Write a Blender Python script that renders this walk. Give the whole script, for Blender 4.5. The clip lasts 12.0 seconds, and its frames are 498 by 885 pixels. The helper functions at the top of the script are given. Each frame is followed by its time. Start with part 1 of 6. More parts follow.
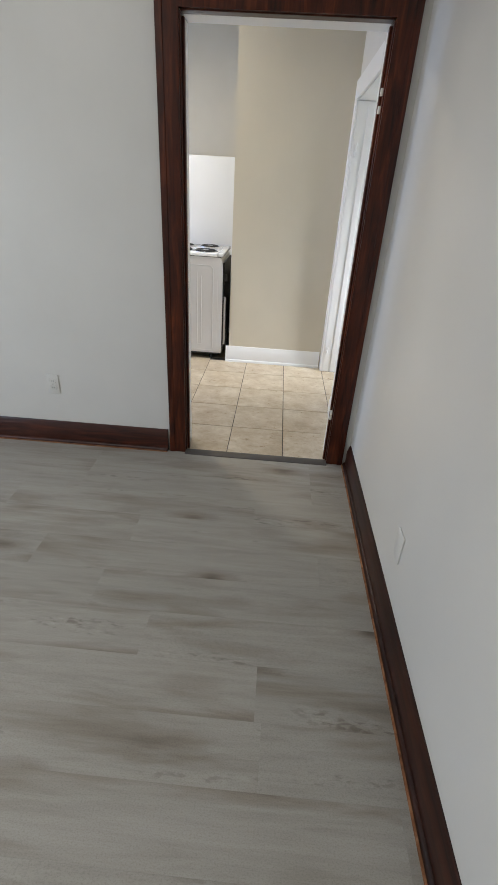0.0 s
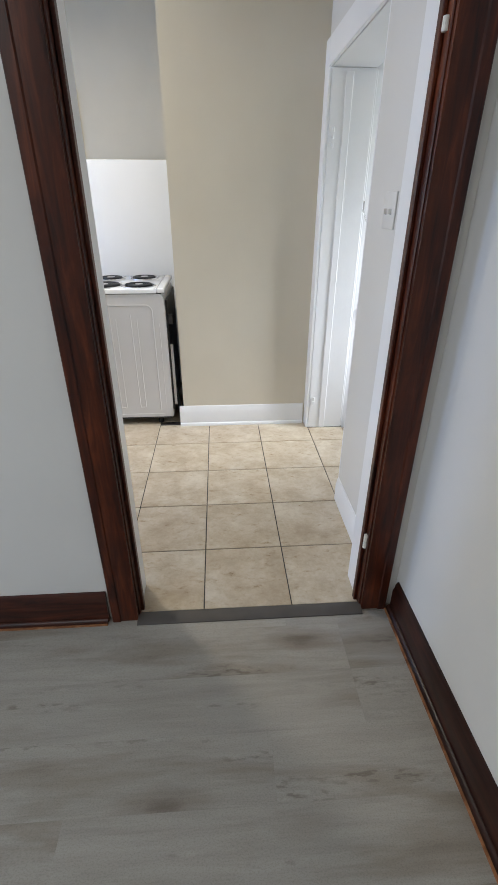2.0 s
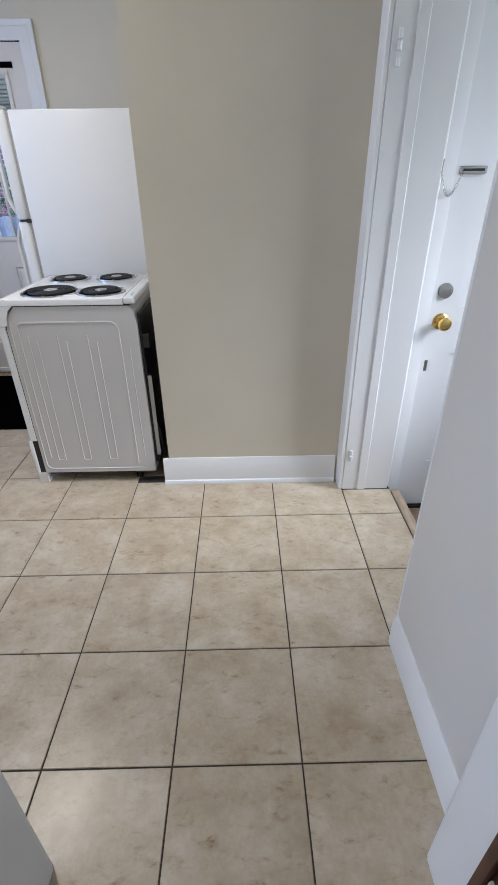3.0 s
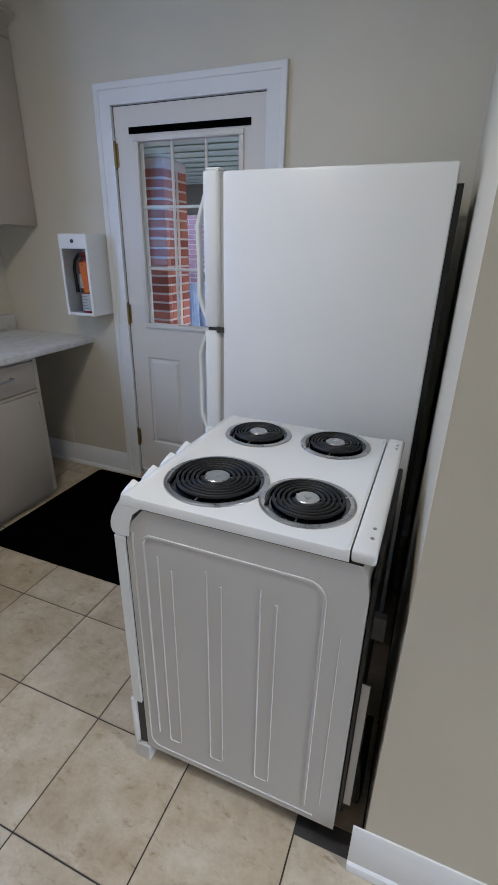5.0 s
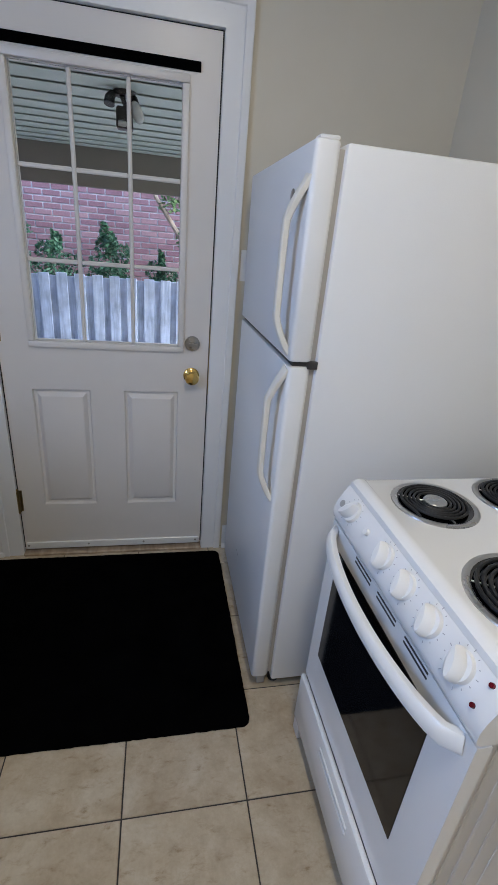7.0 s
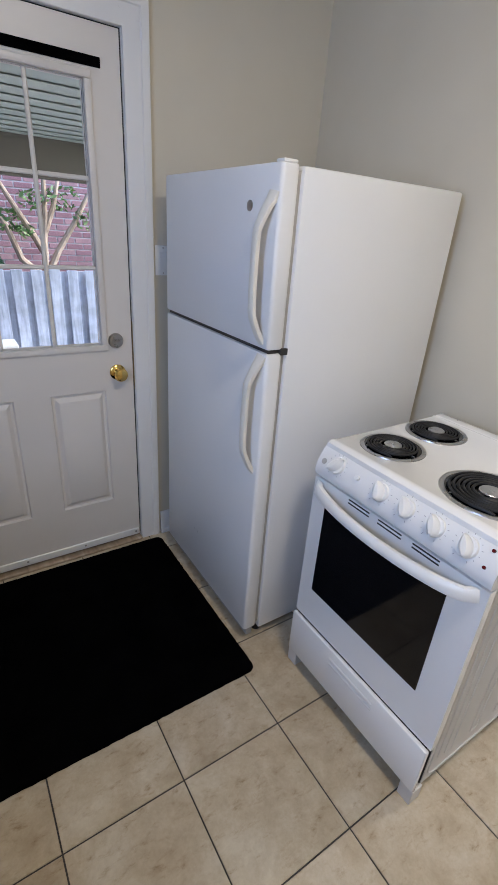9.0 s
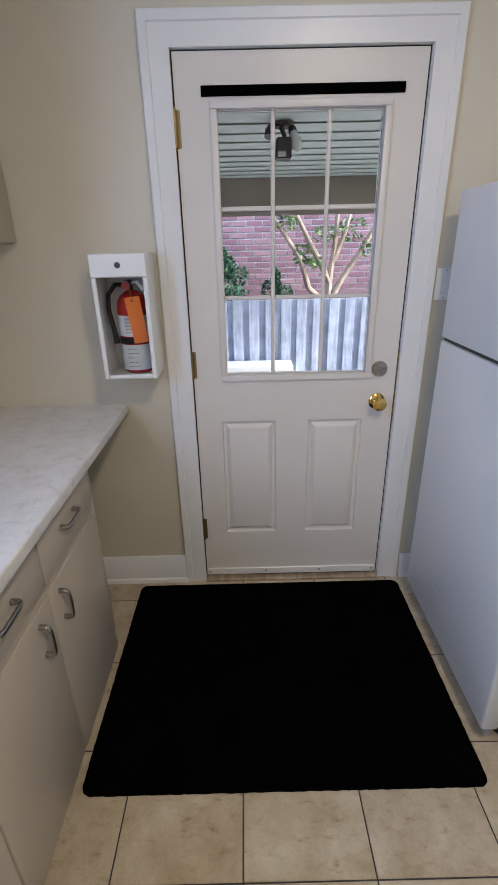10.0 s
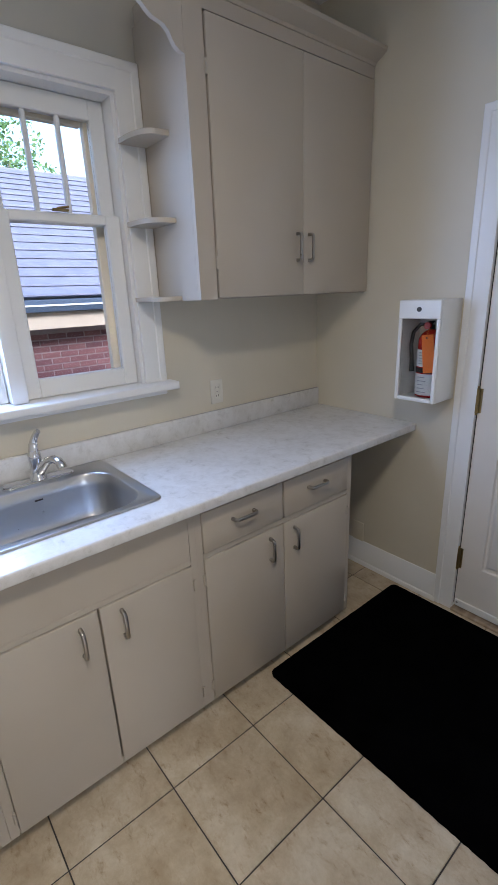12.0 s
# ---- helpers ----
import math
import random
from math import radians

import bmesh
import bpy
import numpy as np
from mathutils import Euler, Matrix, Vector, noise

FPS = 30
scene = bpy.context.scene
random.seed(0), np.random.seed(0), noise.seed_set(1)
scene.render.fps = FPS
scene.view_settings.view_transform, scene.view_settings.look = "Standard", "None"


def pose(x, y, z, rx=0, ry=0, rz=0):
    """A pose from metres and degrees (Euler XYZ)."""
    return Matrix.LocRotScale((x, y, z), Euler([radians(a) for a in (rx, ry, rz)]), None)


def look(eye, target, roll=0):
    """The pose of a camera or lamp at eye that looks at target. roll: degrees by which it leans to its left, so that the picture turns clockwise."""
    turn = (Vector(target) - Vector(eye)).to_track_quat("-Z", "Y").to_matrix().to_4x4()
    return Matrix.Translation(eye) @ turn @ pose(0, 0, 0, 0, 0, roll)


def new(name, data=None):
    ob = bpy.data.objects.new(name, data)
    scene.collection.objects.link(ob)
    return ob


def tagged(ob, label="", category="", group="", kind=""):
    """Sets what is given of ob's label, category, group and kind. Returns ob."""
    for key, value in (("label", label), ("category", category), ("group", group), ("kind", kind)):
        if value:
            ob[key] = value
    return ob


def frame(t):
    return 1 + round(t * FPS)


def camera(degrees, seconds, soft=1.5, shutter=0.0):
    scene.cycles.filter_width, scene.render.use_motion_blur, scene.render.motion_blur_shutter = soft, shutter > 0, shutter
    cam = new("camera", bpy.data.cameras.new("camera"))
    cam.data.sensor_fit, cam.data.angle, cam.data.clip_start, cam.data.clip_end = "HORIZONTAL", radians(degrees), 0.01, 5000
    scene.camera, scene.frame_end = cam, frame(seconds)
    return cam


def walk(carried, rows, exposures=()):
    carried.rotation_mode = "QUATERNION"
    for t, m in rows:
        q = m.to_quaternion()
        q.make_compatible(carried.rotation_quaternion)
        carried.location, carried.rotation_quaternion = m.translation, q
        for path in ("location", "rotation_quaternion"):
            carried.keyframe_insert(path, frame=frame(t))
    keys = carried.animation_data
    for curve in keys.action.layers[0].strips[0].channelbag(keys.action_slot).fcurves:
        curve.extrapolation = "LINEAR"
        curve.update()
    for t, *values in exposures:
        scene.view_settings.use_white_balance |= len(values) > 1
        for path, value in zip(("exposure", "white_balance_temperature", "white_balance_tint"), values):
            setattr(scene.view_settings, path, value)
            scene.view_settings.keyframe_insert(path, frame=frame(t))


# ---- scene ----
cam = camera(57.4, 12.0, soft=0.75)
PATH = [
    (0, (0.23, -2.706, 1.417), (0.159, -0.966, 0.434), 3.5),
    (0.5, (0.219, -2.654, 1.419), (0.25, -0.899, 0.46), 3.1),
    (1, (0.136, -2.409, 1.414), (0.158, -0.628, 0.504), 1.4),
    (1.5, (0.099, -2.033, 1.401), (0.152, -0.255, 0.486), 0.7),
    (2, (0.09, -1.589, 1.382), (0.205, 0.174, 0.445), 0.1),
    (2.5, (0.154, -1.082, 1.352), (0.292, 0.66, 0.38), 0.2),
    (2.8, (0.205, -0.779, 1.343), (0.284, 0.95, 0.341), -0.5),
    (3, (0.203, -0.612, 1.321), (0.224, 1.123, 0.326), -0.7),
    (3.2, (0.206, -0.442, 1.333), (0.142, 1.293, 0.341), -1.3),
    (3.5, (0.195, -0.181, 1.344), (-0.019, 1.552, 0.368), -1.6),
    (3.7, (0.167, -0.018, 1.369), (-0.137, 1.714, 0.418), -1.1),
    (5.3, (-0.328, 0.687, 1.418), (-1.026, 2.397, 0.651), 1.3),
    (5.5, (-0.416, 0.735, 1.416), (-1.059, 2.468, 0.653), 1.9),
    (6, (-0.722, 0.783, 1.401), (-1.088, 2.585, 0.617), 3.8),
    (6.1, (-0.783, 0.797, 1.407), (-1.08, 2.61, 0.616), 4.1),
    (6.5, (-1.013, 0.892, 1.406), (-1.009, 2.726, 0.608), 4.8),
    (7, (-1.267, 0.973, 1.424), (-0.875, 2.761, 0.618), 5.2),
    (7.5, (-1.459, 0.965, 1.466), (-0.731, 2.647, 0.665), 5.1),
    (7.6, (-1.479, 0.983, 1.457), (-0.693, 2.641, 0.661), 5.3),
    (7.7, (-1.504, 1.001, 1.459), (-0.659, 2.624, 0.651), 5.4),
    (8.5, (-1.650, 1.005, 1.466), (-0.590, 2.440, 0.625), 4.6),
    (9.3, (-1.719, 0.977, 1.477), (-0.862, 2.578, 0.639), 3.1),
    (9.5, (-1.71, 1.018, 1.474), (-1.086, 2.728, 0.646), 1.5),
    (10, (-1.662, 1.081, 1.472), (-1.657, 2.92, 0.687), -1.3),
    (10.5, (-1.536, 0.974, 1.496), (-2.053, 2.758, 0.754), -1.3),
    (11, (-1.358, 0.969, 1.51), (-2.276, 2.612, 0.834), -2.2),
    (11.2, (-1.302, 0.987, 1.486), (-2.341, 2.572, 0.845), -2.3),
    (11.5, (-1.215, 1.0, 1.507), (-2.416, 2.464, 0.862), -2.1),
    (12, (-1.036, 0.918, 1.523), (-2.51, 2.116, 0.896), -2.3),
]
walk(cam, [(t, look(eye, target, roll)) for t, eye, target, roll in PATH],
     exposures=[(0.0, 2.5, 6350, 10), (2.0, 2.45, 6100, 10), (3.0, 2.1, 5850, 12), (3.7, 1.86, 5750, 13), (5.3, 1.7, 5850, 10), (7.5, 1.83, 6200, 11), (9.5, 2.0, 6550, 13), (10.0, 2.15, 6650, 13), (10.5, 2.18, 6450, 12), (12.0, 1.98, 6050, 13)])

# ---- light and world ----
world = bpy.data.worlds.new("sky")
scene.world = world
world.use_nodes = True
wn = world.node_tree.nodes
sky = wn.new("ShaderNodeTexSky")
sky.sky_type = 'NISHITA'
sky.sun_disc = False
sky.sun_elevation = radians(32)
sky.sun_rotation = radians(102)
sky.air_density, sky.dust_density, sky.ozone_density = 1.0, 0.8, 2.0
wn["Background"].inputs["Strength"].default_value = 0.15
world.node_tree.links.new(sky.outputs["Color"], wn["Background"].inputs["Color"])

sun_data = bpy.data.lights.new("sun", 'SUN')
sun_data.energy, sun_data.angle, sun_data.color = 1.5, radians(30), (0.94, 0.97, 1.0)
sun = new("sun", sun_data)
sun.matrix_world = look((14, -3, 9), (0, 0, 0))


def lamp(name, place, target, watts, colour, size, size_y=None, shape='DISK'):
    data = bpy.data.lights.new(name, 'AREA')
    data.energy, data.color, data.shape, data.size = watts, colour, shape, size
    if size_y:
        data.size_y = size_y
    ob = new(name, data)
    ob.matrix_world = look(place, target)
    return ob


lamp("kitchen_lamp_light", (-1.12, 0.95, 2.585), (-1.12, 0.9501, 0), 4.7, (1.0, 0.885, 0.70), 0.24)
lamp("living_lamp_light", (-1.5, -2.75, 2.585), (-1.5, -2.7499, 0), 3.9, (1.0, 0.97, 0.91), 0.26)
lamp("living_window_light", (-3.36, -2.6, 1.5), (0, -2.6, 1.2), 6.7, (0.90, 0.95, 1.0), 1.7, 1.3, 'RECTANGLE')
lamp("kitchen_window_light", (-2.775, 1.035, 1.69), (0, 1.035, 1.15), 5.6, (0.40, 0.59, 1.0), 0.42, 1.0, 'RECTANGLE')
# added fill lamp in an unseen opening, brightens the landing
lamp("landing_window_light", (2.16, 0.75, 1.5), (0, 0.75, 1.0), 1.3, (0.88, 0.94, 1.0), 0.5, 0.9, 'RECTANGLE')


# ---- materials ----
def node(tree, kind, **values):
    n = tree.nodes.new(kind)
    for key, value in values.items():
        n.inputs[key].default_value = value
    return n


def ramp(tree, source, stops):
    r = tree.nodes.new("ShaderNodeValToRGB")
    while len(r.color_ramp.elements) < len(stops):
        r.color_ramp.elements.new(0.5)
    for el, (at, colour) in zip(r.color_ramp.elements, stops):
        el.position, el.color = at, (*colour, 1)
    tree.links.new(source, r.inputs["Fac"])
    return r.outputs["Color"]


def mix(tree, fac, a, b, blend='MIX'):
    m = tree.nodes.new("ShaderNodeMix")
    m.data_type, m.blend_type = 'RGBA', blend
    if isinstance(fac, float):
        m.inputs[0].default_value = fac
    else:
        tree.links.new(fac, m.inputs[0])
    for socket, value in ((m.inputs[6], a), (m.inputs[7], b)):
        if isinstance(value, tuple):
            socket.default_value = (*value, 1)
        else:
            tree.links.new(value, socket)
    return m.outputs[2]


def place(tree, scale=(1, 1, 1), jitter=0.0):
    """World position, stretched; with jitter, shifted for each object."""
    g = tree.nodes.new("ShaderNodeNewGeometry")
    out = g.outputs["Position"]
    if jitter:
        info = tree.nodes.new("ShaderNodeObjectInfo")
        add = tree.nodes.new("ShaderNodeVectorMath")
        mul = tree.nodes.new("ShaderNodeMath")
        mul.operation = 'MULTIPLY'
        mul.inputs[1].default_value = jitter
        tree.links.new(info.outputs["Random"], mul.inputs[0])
        tree.links.new(out, add.inputs[0])
        tree.links.new(mul.outputs[0], add.inputs[1])
        out = add.outputs[0]
    m = tree.nodes.new("ShaderNodeMapping")
    m.inputs["Scale"].default_value = scale
    tree.links.new(out, m.inputs["Vector"])
    return m.outputs["Vector"]


def noise_at(tree, vector, scale, detail=4.0, rough=0.55, distort=0.0):
    n = node(tree, "ShaderNodeTexNoise", Scale=scale, Detail=detail, Roughness=rough, Distortion=distort)
    tree.links.new(vector, n.inputs["Vector"])
    return n.outputs["Fac"]


def start(name, rough=0.5, metal=0.0):
    m = bpy.data.materials.new(name)
    m.use_nodes = True
    b = m.node_tree.nodes["Principled BSDF"]
    b.inputs["Roughness"].default_value = rough
    b.inputs["Metallic"].default_value = metal
    return m, m.node_tree, b


def bump(tree, bsdf, height, strength, distance=0.002):
    n = node(tree, "ShaderNodeBump", Strength=strength, Distance=distance)
    tree.links.new(height, n.inputs["Height"])
    tree.links.new(n.outputs["Normal"], bsdf.inputs["Normal"])


def paint(name, colour, rough=0.5, metal=0.0, vary=0.06, scale=2.5, fine=90.0, relief=0.15, depth=0.002, coat=0.0):
    """A coated or plain surface: slow drift of tone, fine relief, uneven gloss."""
    m, tree, b = start(name, rough, metal)
    p = place(tree)
    slow = noise_at(tree, p, scale, 5.0)
    small = noise_at(tree, p, fine, 3.0)
    dark = tuple(c * (1 - vary) for c in colour)
    light = tuple(min(1.0, c * (1 + vary * 0.6)) for c in colour)
    tree.links.new(ramp(tree, slow, [(0.32, dark), (0.68, light)]), b.inputs["Base Color"])
    r = node(tree, "ShaderNodeMapRange", **{"To Min": max(0.02, rough - 0.06), "To Max": min(1.0, rough + 0.08)})
    tree.links.new(noise_at(tree, p, scale * 4, 4.0), r.inputs["Value"])
    tree.links.new(r.outputs["Result"], b.inputs["Roughness"])
    b.inputs["Coat Weight"].default_value = coat
    if relief:
        bump(tree, b, small, relief, depth)
    return m


def plank_material():
    m, tree, b = start("grey_oak_planks", 0.40)
    p = place(tree, (1.0, 11.0, 1.0), 37.0)
    q = place(tree, (0.65, 4.0, 1.0), 91.0)
    grain = noise_at(tree, p, 3.0, 8.0, 0.6, 0.5)
    cloud = noise_at(tree, q, 1.9, 4.0, 0.55, 0.4)
    base = ramp(tree, grain, [(0.25, (0.285, 0.262, 0.224)), (0.5, (0.342, 0.320, 0.280)), (0.8, (0.385, 0.363, 0.322))])
    shade = ramp(tree, cloud, [(0.27, (0.52, 0.46, 0.41)), (0.39, (0.78, 0.74, 0.70)), (0.49, (0.98, 0.98, 0.98)), (0.8, (1.04, 1.04, 1.04))])
    col = mix(tree, 0.9, base, shade, 'MULTIPLY')
    v = node(tree, "ShaderNodeTexVoronoi", Scale=1.0)
    spread = node(tree, "ShaderNodeTexNoise", Scale=9.0, Detail=3.0)
    tree.links.new(place(tree, (1.0, 2.5, 1.0), 53.0), spread.inputs["Vector"])
    warp = tree.nodes.new("ShaderNodeVectorMath")
    warp.operation = 'MULTIPLY_ADD'
    warp.inputs[1].default_value = (0.22, 0.22, 0.0)
    tree.links.new(spread.outputs["Color"], warp.inputs[0])
    tree.links.new(place(tree, (1.9, 5.2, 1.0), 53.0), warp.inputs[2])
    tree.links.new(warp.outputs[0], v.inputs["Vector"])
    near = ramp(tree, v.outputs["Distance"], [(0.0, (0.26, 0.21, 0.18)), (0.06, (0.50, 0.44, 0.40)), (0.14, (0.78, 0.74, 0.71)), (0.30, (1, 1, 1))])
    pick = ramp(tree, v.outputs["Color"], [(0.36, (0, 0, 0)), (0.44, (1, 1, 1))])
    col = mix(tree, pick, col, mix(tree, 1.0, col, near, 'MULTIPLY'))
    chatter = noise_at(tree, place(tree, (22.0, 70.0, 1.0), 29.0), 1.0, 2.0)
    band = noise_at(tree, place(tree, (1.1, 10.0, 1.0), 67.0), 1.3, 2.0)
    mark = ramp(tree, band, [(0.60, (0, 0, 0)), (0.70, (1, 1, 1))])
    tick = ramp(tree, chatter, [(0.36, (0.66, 0.63, 0.61)), (0.47, (1, 1, 1)), (0.58, (1.0, 1.0, 1.0)), (0.70, (1.16, 1.16, 1.17))])
    col = mix(tree, mark, col, mix(tree, 1.0, col, tick, 'MULTIPLY'))
    fine = noise_at(tree, place(tree, (5.0, 130.0, 1.0), 17.0), 2.0, 3.0)
    col = mix(tree, 0.12, col, ramp(tree, fine, [(0.35, (0.75, 0.73, 0.71)), (0.6, (1, 1, 1))]), 'MULTIPLY')
    speck = noise_at(tree, place(tree, (1.0, 1.6, 1.0), 5.0), 190.0, 3.0, 0.7)
    col = mix(tree, 0.55, col, ramp(tree, speck, [(0.30, (0.66, 0.64, 0.62)), (0.5, (1, 1, 1)), (0.72, (1.14, 1.14, 1.14))]), 'MULTIPLY')
    info = tree.nodes.new("ShaderNodeObjectInfo")
    col = mix(tree, 1.0, col, ramp(tree, info.outputs["Random"], [(0.0, (0.955, 0.955, 0.955)), (1.0, (1.03, 1.03, 1.03))]), 'MULTIPLY')
    tree.links.new(col, b.inputs["Base Color"])
    bump(tree, b, fine, 0.10, 0.0012)
    return m


def tile_material():
    m, tree, b = start("cream_stone_tile", 0.3)
    p = place(tree, (1, 1, 1), 23.0)
    turned = tree.nodes.new("ShaderNodeMapping")
    turned.inputs["Rotation"].default_value = (0, 0, radians(40))
    turned.inputs["Scale"].default_value = (1.0, 2.1, 1.0)
    tree.links.new(place(tree, (1, 1, 1), 71.0), turned.inputs["Vector"])
    big = noise_at(tree, p, 7.0, 8.0, 0.68, 0.15)
    mid = noise_at(tree, turned.outputs["Vector"], 21.0, 7.0, 0.66, 0.25)
    grit = noise_at(tree, p, 90.0, 4.0, 0.6)
    col = ramp(tree, big, [(0.34, (0.42, 0.332, 0.224)), (0.5, (0.515, 0.432, 0.312)), (0.66, (0.62, 0.55, 0.43))])
    fleck = ramp(tree, mid, [(0.30, (0.70, 0.62, 0.54)), (0.40, (0.92, 0.89, 0.86)), (0.47, (1, 1, 1)), (0.66, (1, 1, 1)), (0.76, (1.10, 1.11, 1.12))])
    col = mix(tree, 0.85, col, fleck, 'MULTIPLY')
    col = mix(tree, 0.3, col, ramp(tree, grit, [(0.35, (0.82, 0.80, 0.78)), (0.6, (1, 1, 1))]), 'MULTIPLY')
    info = tree.nodes.new("ShaderNodeObjectInfo")
    col = mix(tree, 1.0, col, ramp(tree, info.outputs["Random"], [(0.0, (0.96, 0.95, 0.94)), (1.0, (1.03, 1.03, 1.02))]), 'MULTIPLY')
    tree.links.new(col, b.inputs["Base Color"])
    r = node(tree, "ShaderNodeMapRange", **{"To Min": 0.20, "To Max": 0.42})
    tree.links.new(mid, r.inputs["Value"])
    tree.links.new(r.outputs["Result"], b.inputs["Roughness"])
    bump(tree, b, mid, 0.12, 0.002)
    return m


def wood_material(name, dark, mid, light, stretch, rough=0.28, coat=0.3):
    m, tree, b = start(name, rough)
    p = place(tree, stretch)
    grain = noise_at(tree, p, 4.0, 8.0, 0.6, 0.7)
    wear = noise_at(tree, place(tree), 7.0, 5.0)
    col = ramp(tree, grain, [(0.3, dark), (0.52, mid), (0.75, light)])
    col = mix(tree, 0.5, col, ramp(tree, wear, [(0.35, (0.6, 0.6, 0.6)), (0.62, (1.1, 1.1, 1.1))]), 'MULTIPLY')
    tree.links.new(col, b.inputs["Base Color"])
    b.inputs["Coat Weight"].default_value = coat
    b.inputs["Coat Roughness"].default_value = 0.25
    b.inputs["Specular IOR Level"].default_value = 0.3
    bump(tree, b, grain, 0.18, 0.0015)
    return m


def marble_material():
    m, tree, b = start("pale_marble_laminate", 0.24)
    p = place(tree)
    vein = noise_at(tree, p, 24.0, 8.0, 0.70, 0.5)
    cloud = noise_at(tree, p, 5.0, 4.0)
    col = ramp(tree, vein, [(0.30, (0.54, 0.53, 0.505)), (0.42, (0.67, 0.66, 0.645)), (0.58, (0.73, 0.725, 0.715))])
    col = mix(tree, 0.5, col, ramp(tree, cloud, [(0.35, (0.88, 0.87, 0.85)), (0.65, (1, 1, 1))]), 'MULTIPLY')
    tree.links.new(col, b.inputs["Base Color"])
    bump(tree, b, noise_at(tree, p, 150.0), 0.05, 0.001)
    return m


def brick_material(name, a, b_, c):
    m, tree, b = start(name, 0.85)
    info = tree.nodes.new("ShaderNodeObjectInfo")
    g = tree.nodes.new("ShaderNodeNewGeometry")
    both = tree.nodes.new("ShaderNodeMath")
    both.operation = 'ADD'
    tree.links.new(info.outputs["Random"], both.inputs[0])
    tree.links.new(g.outputs["Random Per Island"], both.inputs[1])
    half = tree.nodes.new("ShaderNodeMath")
    half.operation = 'FRACT'
    tree.links.new(both.outputs[0], half.inputs[0])
    col = ramp(tree, half.outputs[0], [(0.0, a), (0.5, b_), (1.0, c)])
    rough = noise_at(tree, place(tree), 45.0, 6.0)
    col = mix(tree, 0.6, col, ramp(tree, rough, [(0.3, (0.7, 0.7, 0.7)), (0.7, (1.1, 1.1, 1.1))]), 'MULTIPLY')
    tree.links.new(col, b.inputs["Base Color"])
    bump(tree, b, rough, 0.5, 0.004)
    return m


def glass_material(name, tint=(1, 1, 1), rough=0.0):
    m, tree, b = start(name, rough)
    b.inputs["Base Color"].default_value = (*tint, 1)
    b.inputs["Transmission Weight"].default_value = 1.0
    b.inputs["IOR"].default_value = 1.13
    return m


def leaf_material(name, a, b_):
    m, tree, b = start(name, 0.55)
    g = tree.nodes.new("ShaderNodeNewGeometry")
    tree.links.new(ramp(tree, g.outputs["Random Per Island"], [(0.0, a), (1.0, b_)]), b.inputs["Base Color"])
    return m


def glow_material(name, colour, strength):
    m, tree, b = start(name, 0.4)
    b.inputs["Base Color"].default_value = (0.8, 0.8, 0.78, 1)
    b.inputs["Emission Color"].default_value = (*colour, 1)
    b.inputs["Emission Strength"].default_value = strength
    return m


M_LIVING = paint("living_wall_paint", (0.66, 0.645, 0.605), 0.34, vary=0.035, fine=140, relief=0.12)
M_KITCHEN = paint("kitchen_wall_paint", (0.648, 0.598, 0.487), 0.44, vary=0.035, fine=140, relief=0.12)
M_CEIL = paint("ceiling_paint", (0.8, 0.79, 0.77), 0.8)
M_TRIM = paint("white_trim_gloss", (0.80, 0.80, 0.79), 0.3, vary=0.03, fine=60, relief=0.08)
M_DOOR = paint("greige_door_paint", (0.735, 0.695, 0.64), 0.34, vary=0.03, fine=70, relief=0.08)
M_CAB = paint("greige_cabinet_paint", (0.475, 0.420, 0.345), 0.34, vary=0.04, fine=60, relief=0.14)
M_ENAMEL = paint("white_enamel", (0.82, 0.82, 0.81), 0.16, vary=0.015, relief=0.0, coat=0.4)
# white sheet metal greyed down, so the stove side's shade is in the colour
M_PANEL_SHADE = paint("white_panel_shaded", (0.61, 0.595, 0.575), 0.46, vary=0.03, fine=220, relief=0.06, depth=0.001)
M_FRIDGE = paint("textured_white_fridge", (0.77, 0.772, 0.765), 0.30, vary=0.02, fine=420, relief=0.22, depth=0.0008)
M_PLASTIC = paint("white_plastic", (0.80, 0.795, 0.77), 0.3, vary=0.02, relief=0.0)
M_CREAM = paint("cream_plastic", (0.74, 0.71, 0.63), 0.34, vary=0.02, relief=0.0)
M_GREYPL = paint("grey_gasket", (0.42, 0.41, 0.39), 0.55)
M_BLACK = paint("black_coil", (0.010, 0.010, 0.011), 0.52, vary=0.2, relief=0.1)
M_VOID = paint("black_enamel", (0.01, 0.01, 0.011), 0.3, vary=0.2, relief=0.0)
M_RUBBER = paint("black_rubber", (0.014, 0.014, 0.014), 0.6, vary=0.2)
M_OVENGL = paint("black_oven_glass", (0.006, 0.006, 0.007), 0.06, vary=0.1, relief=0.0)
M_OVENGL.node_tree.nodes["Principled BSDF"].inputs["Specular IOR Level"].default_value = 0.3
M_RUG = paint("black_rug", (0.0022, 0.0022, 0.0024), 0.97, vary=0.4, scale=9, fine=500, relief=0.9, depth=0.004)
M_RUG.node_tree.nodes["Principled BSDF"].inputs["Specular IOR Level"].default_value = 0.0
M_CHROME = paint("polished_chrome", (0.72, 0.72, 0.73), 0.1, 1.0, vary=0.02, relief=0.0)
M_STEEL = paint("brushed_stainless", (0.50, 0.50, 0.50), 0.30, 1.0, vary=0.06, scale=6, fine=300, relief=0.1, depth=0.0006)
M_RIM = paint("satin_rim_metal", (0.50, 0.50, 0.50), 0.27, 1.0, vary=0.05, relief=0.0)
M_BOWL = paint("dark_polished_bowl", (0.10, 0.10, 0.105), 0.12, 1.0, vary=0.2, relief=0.0)
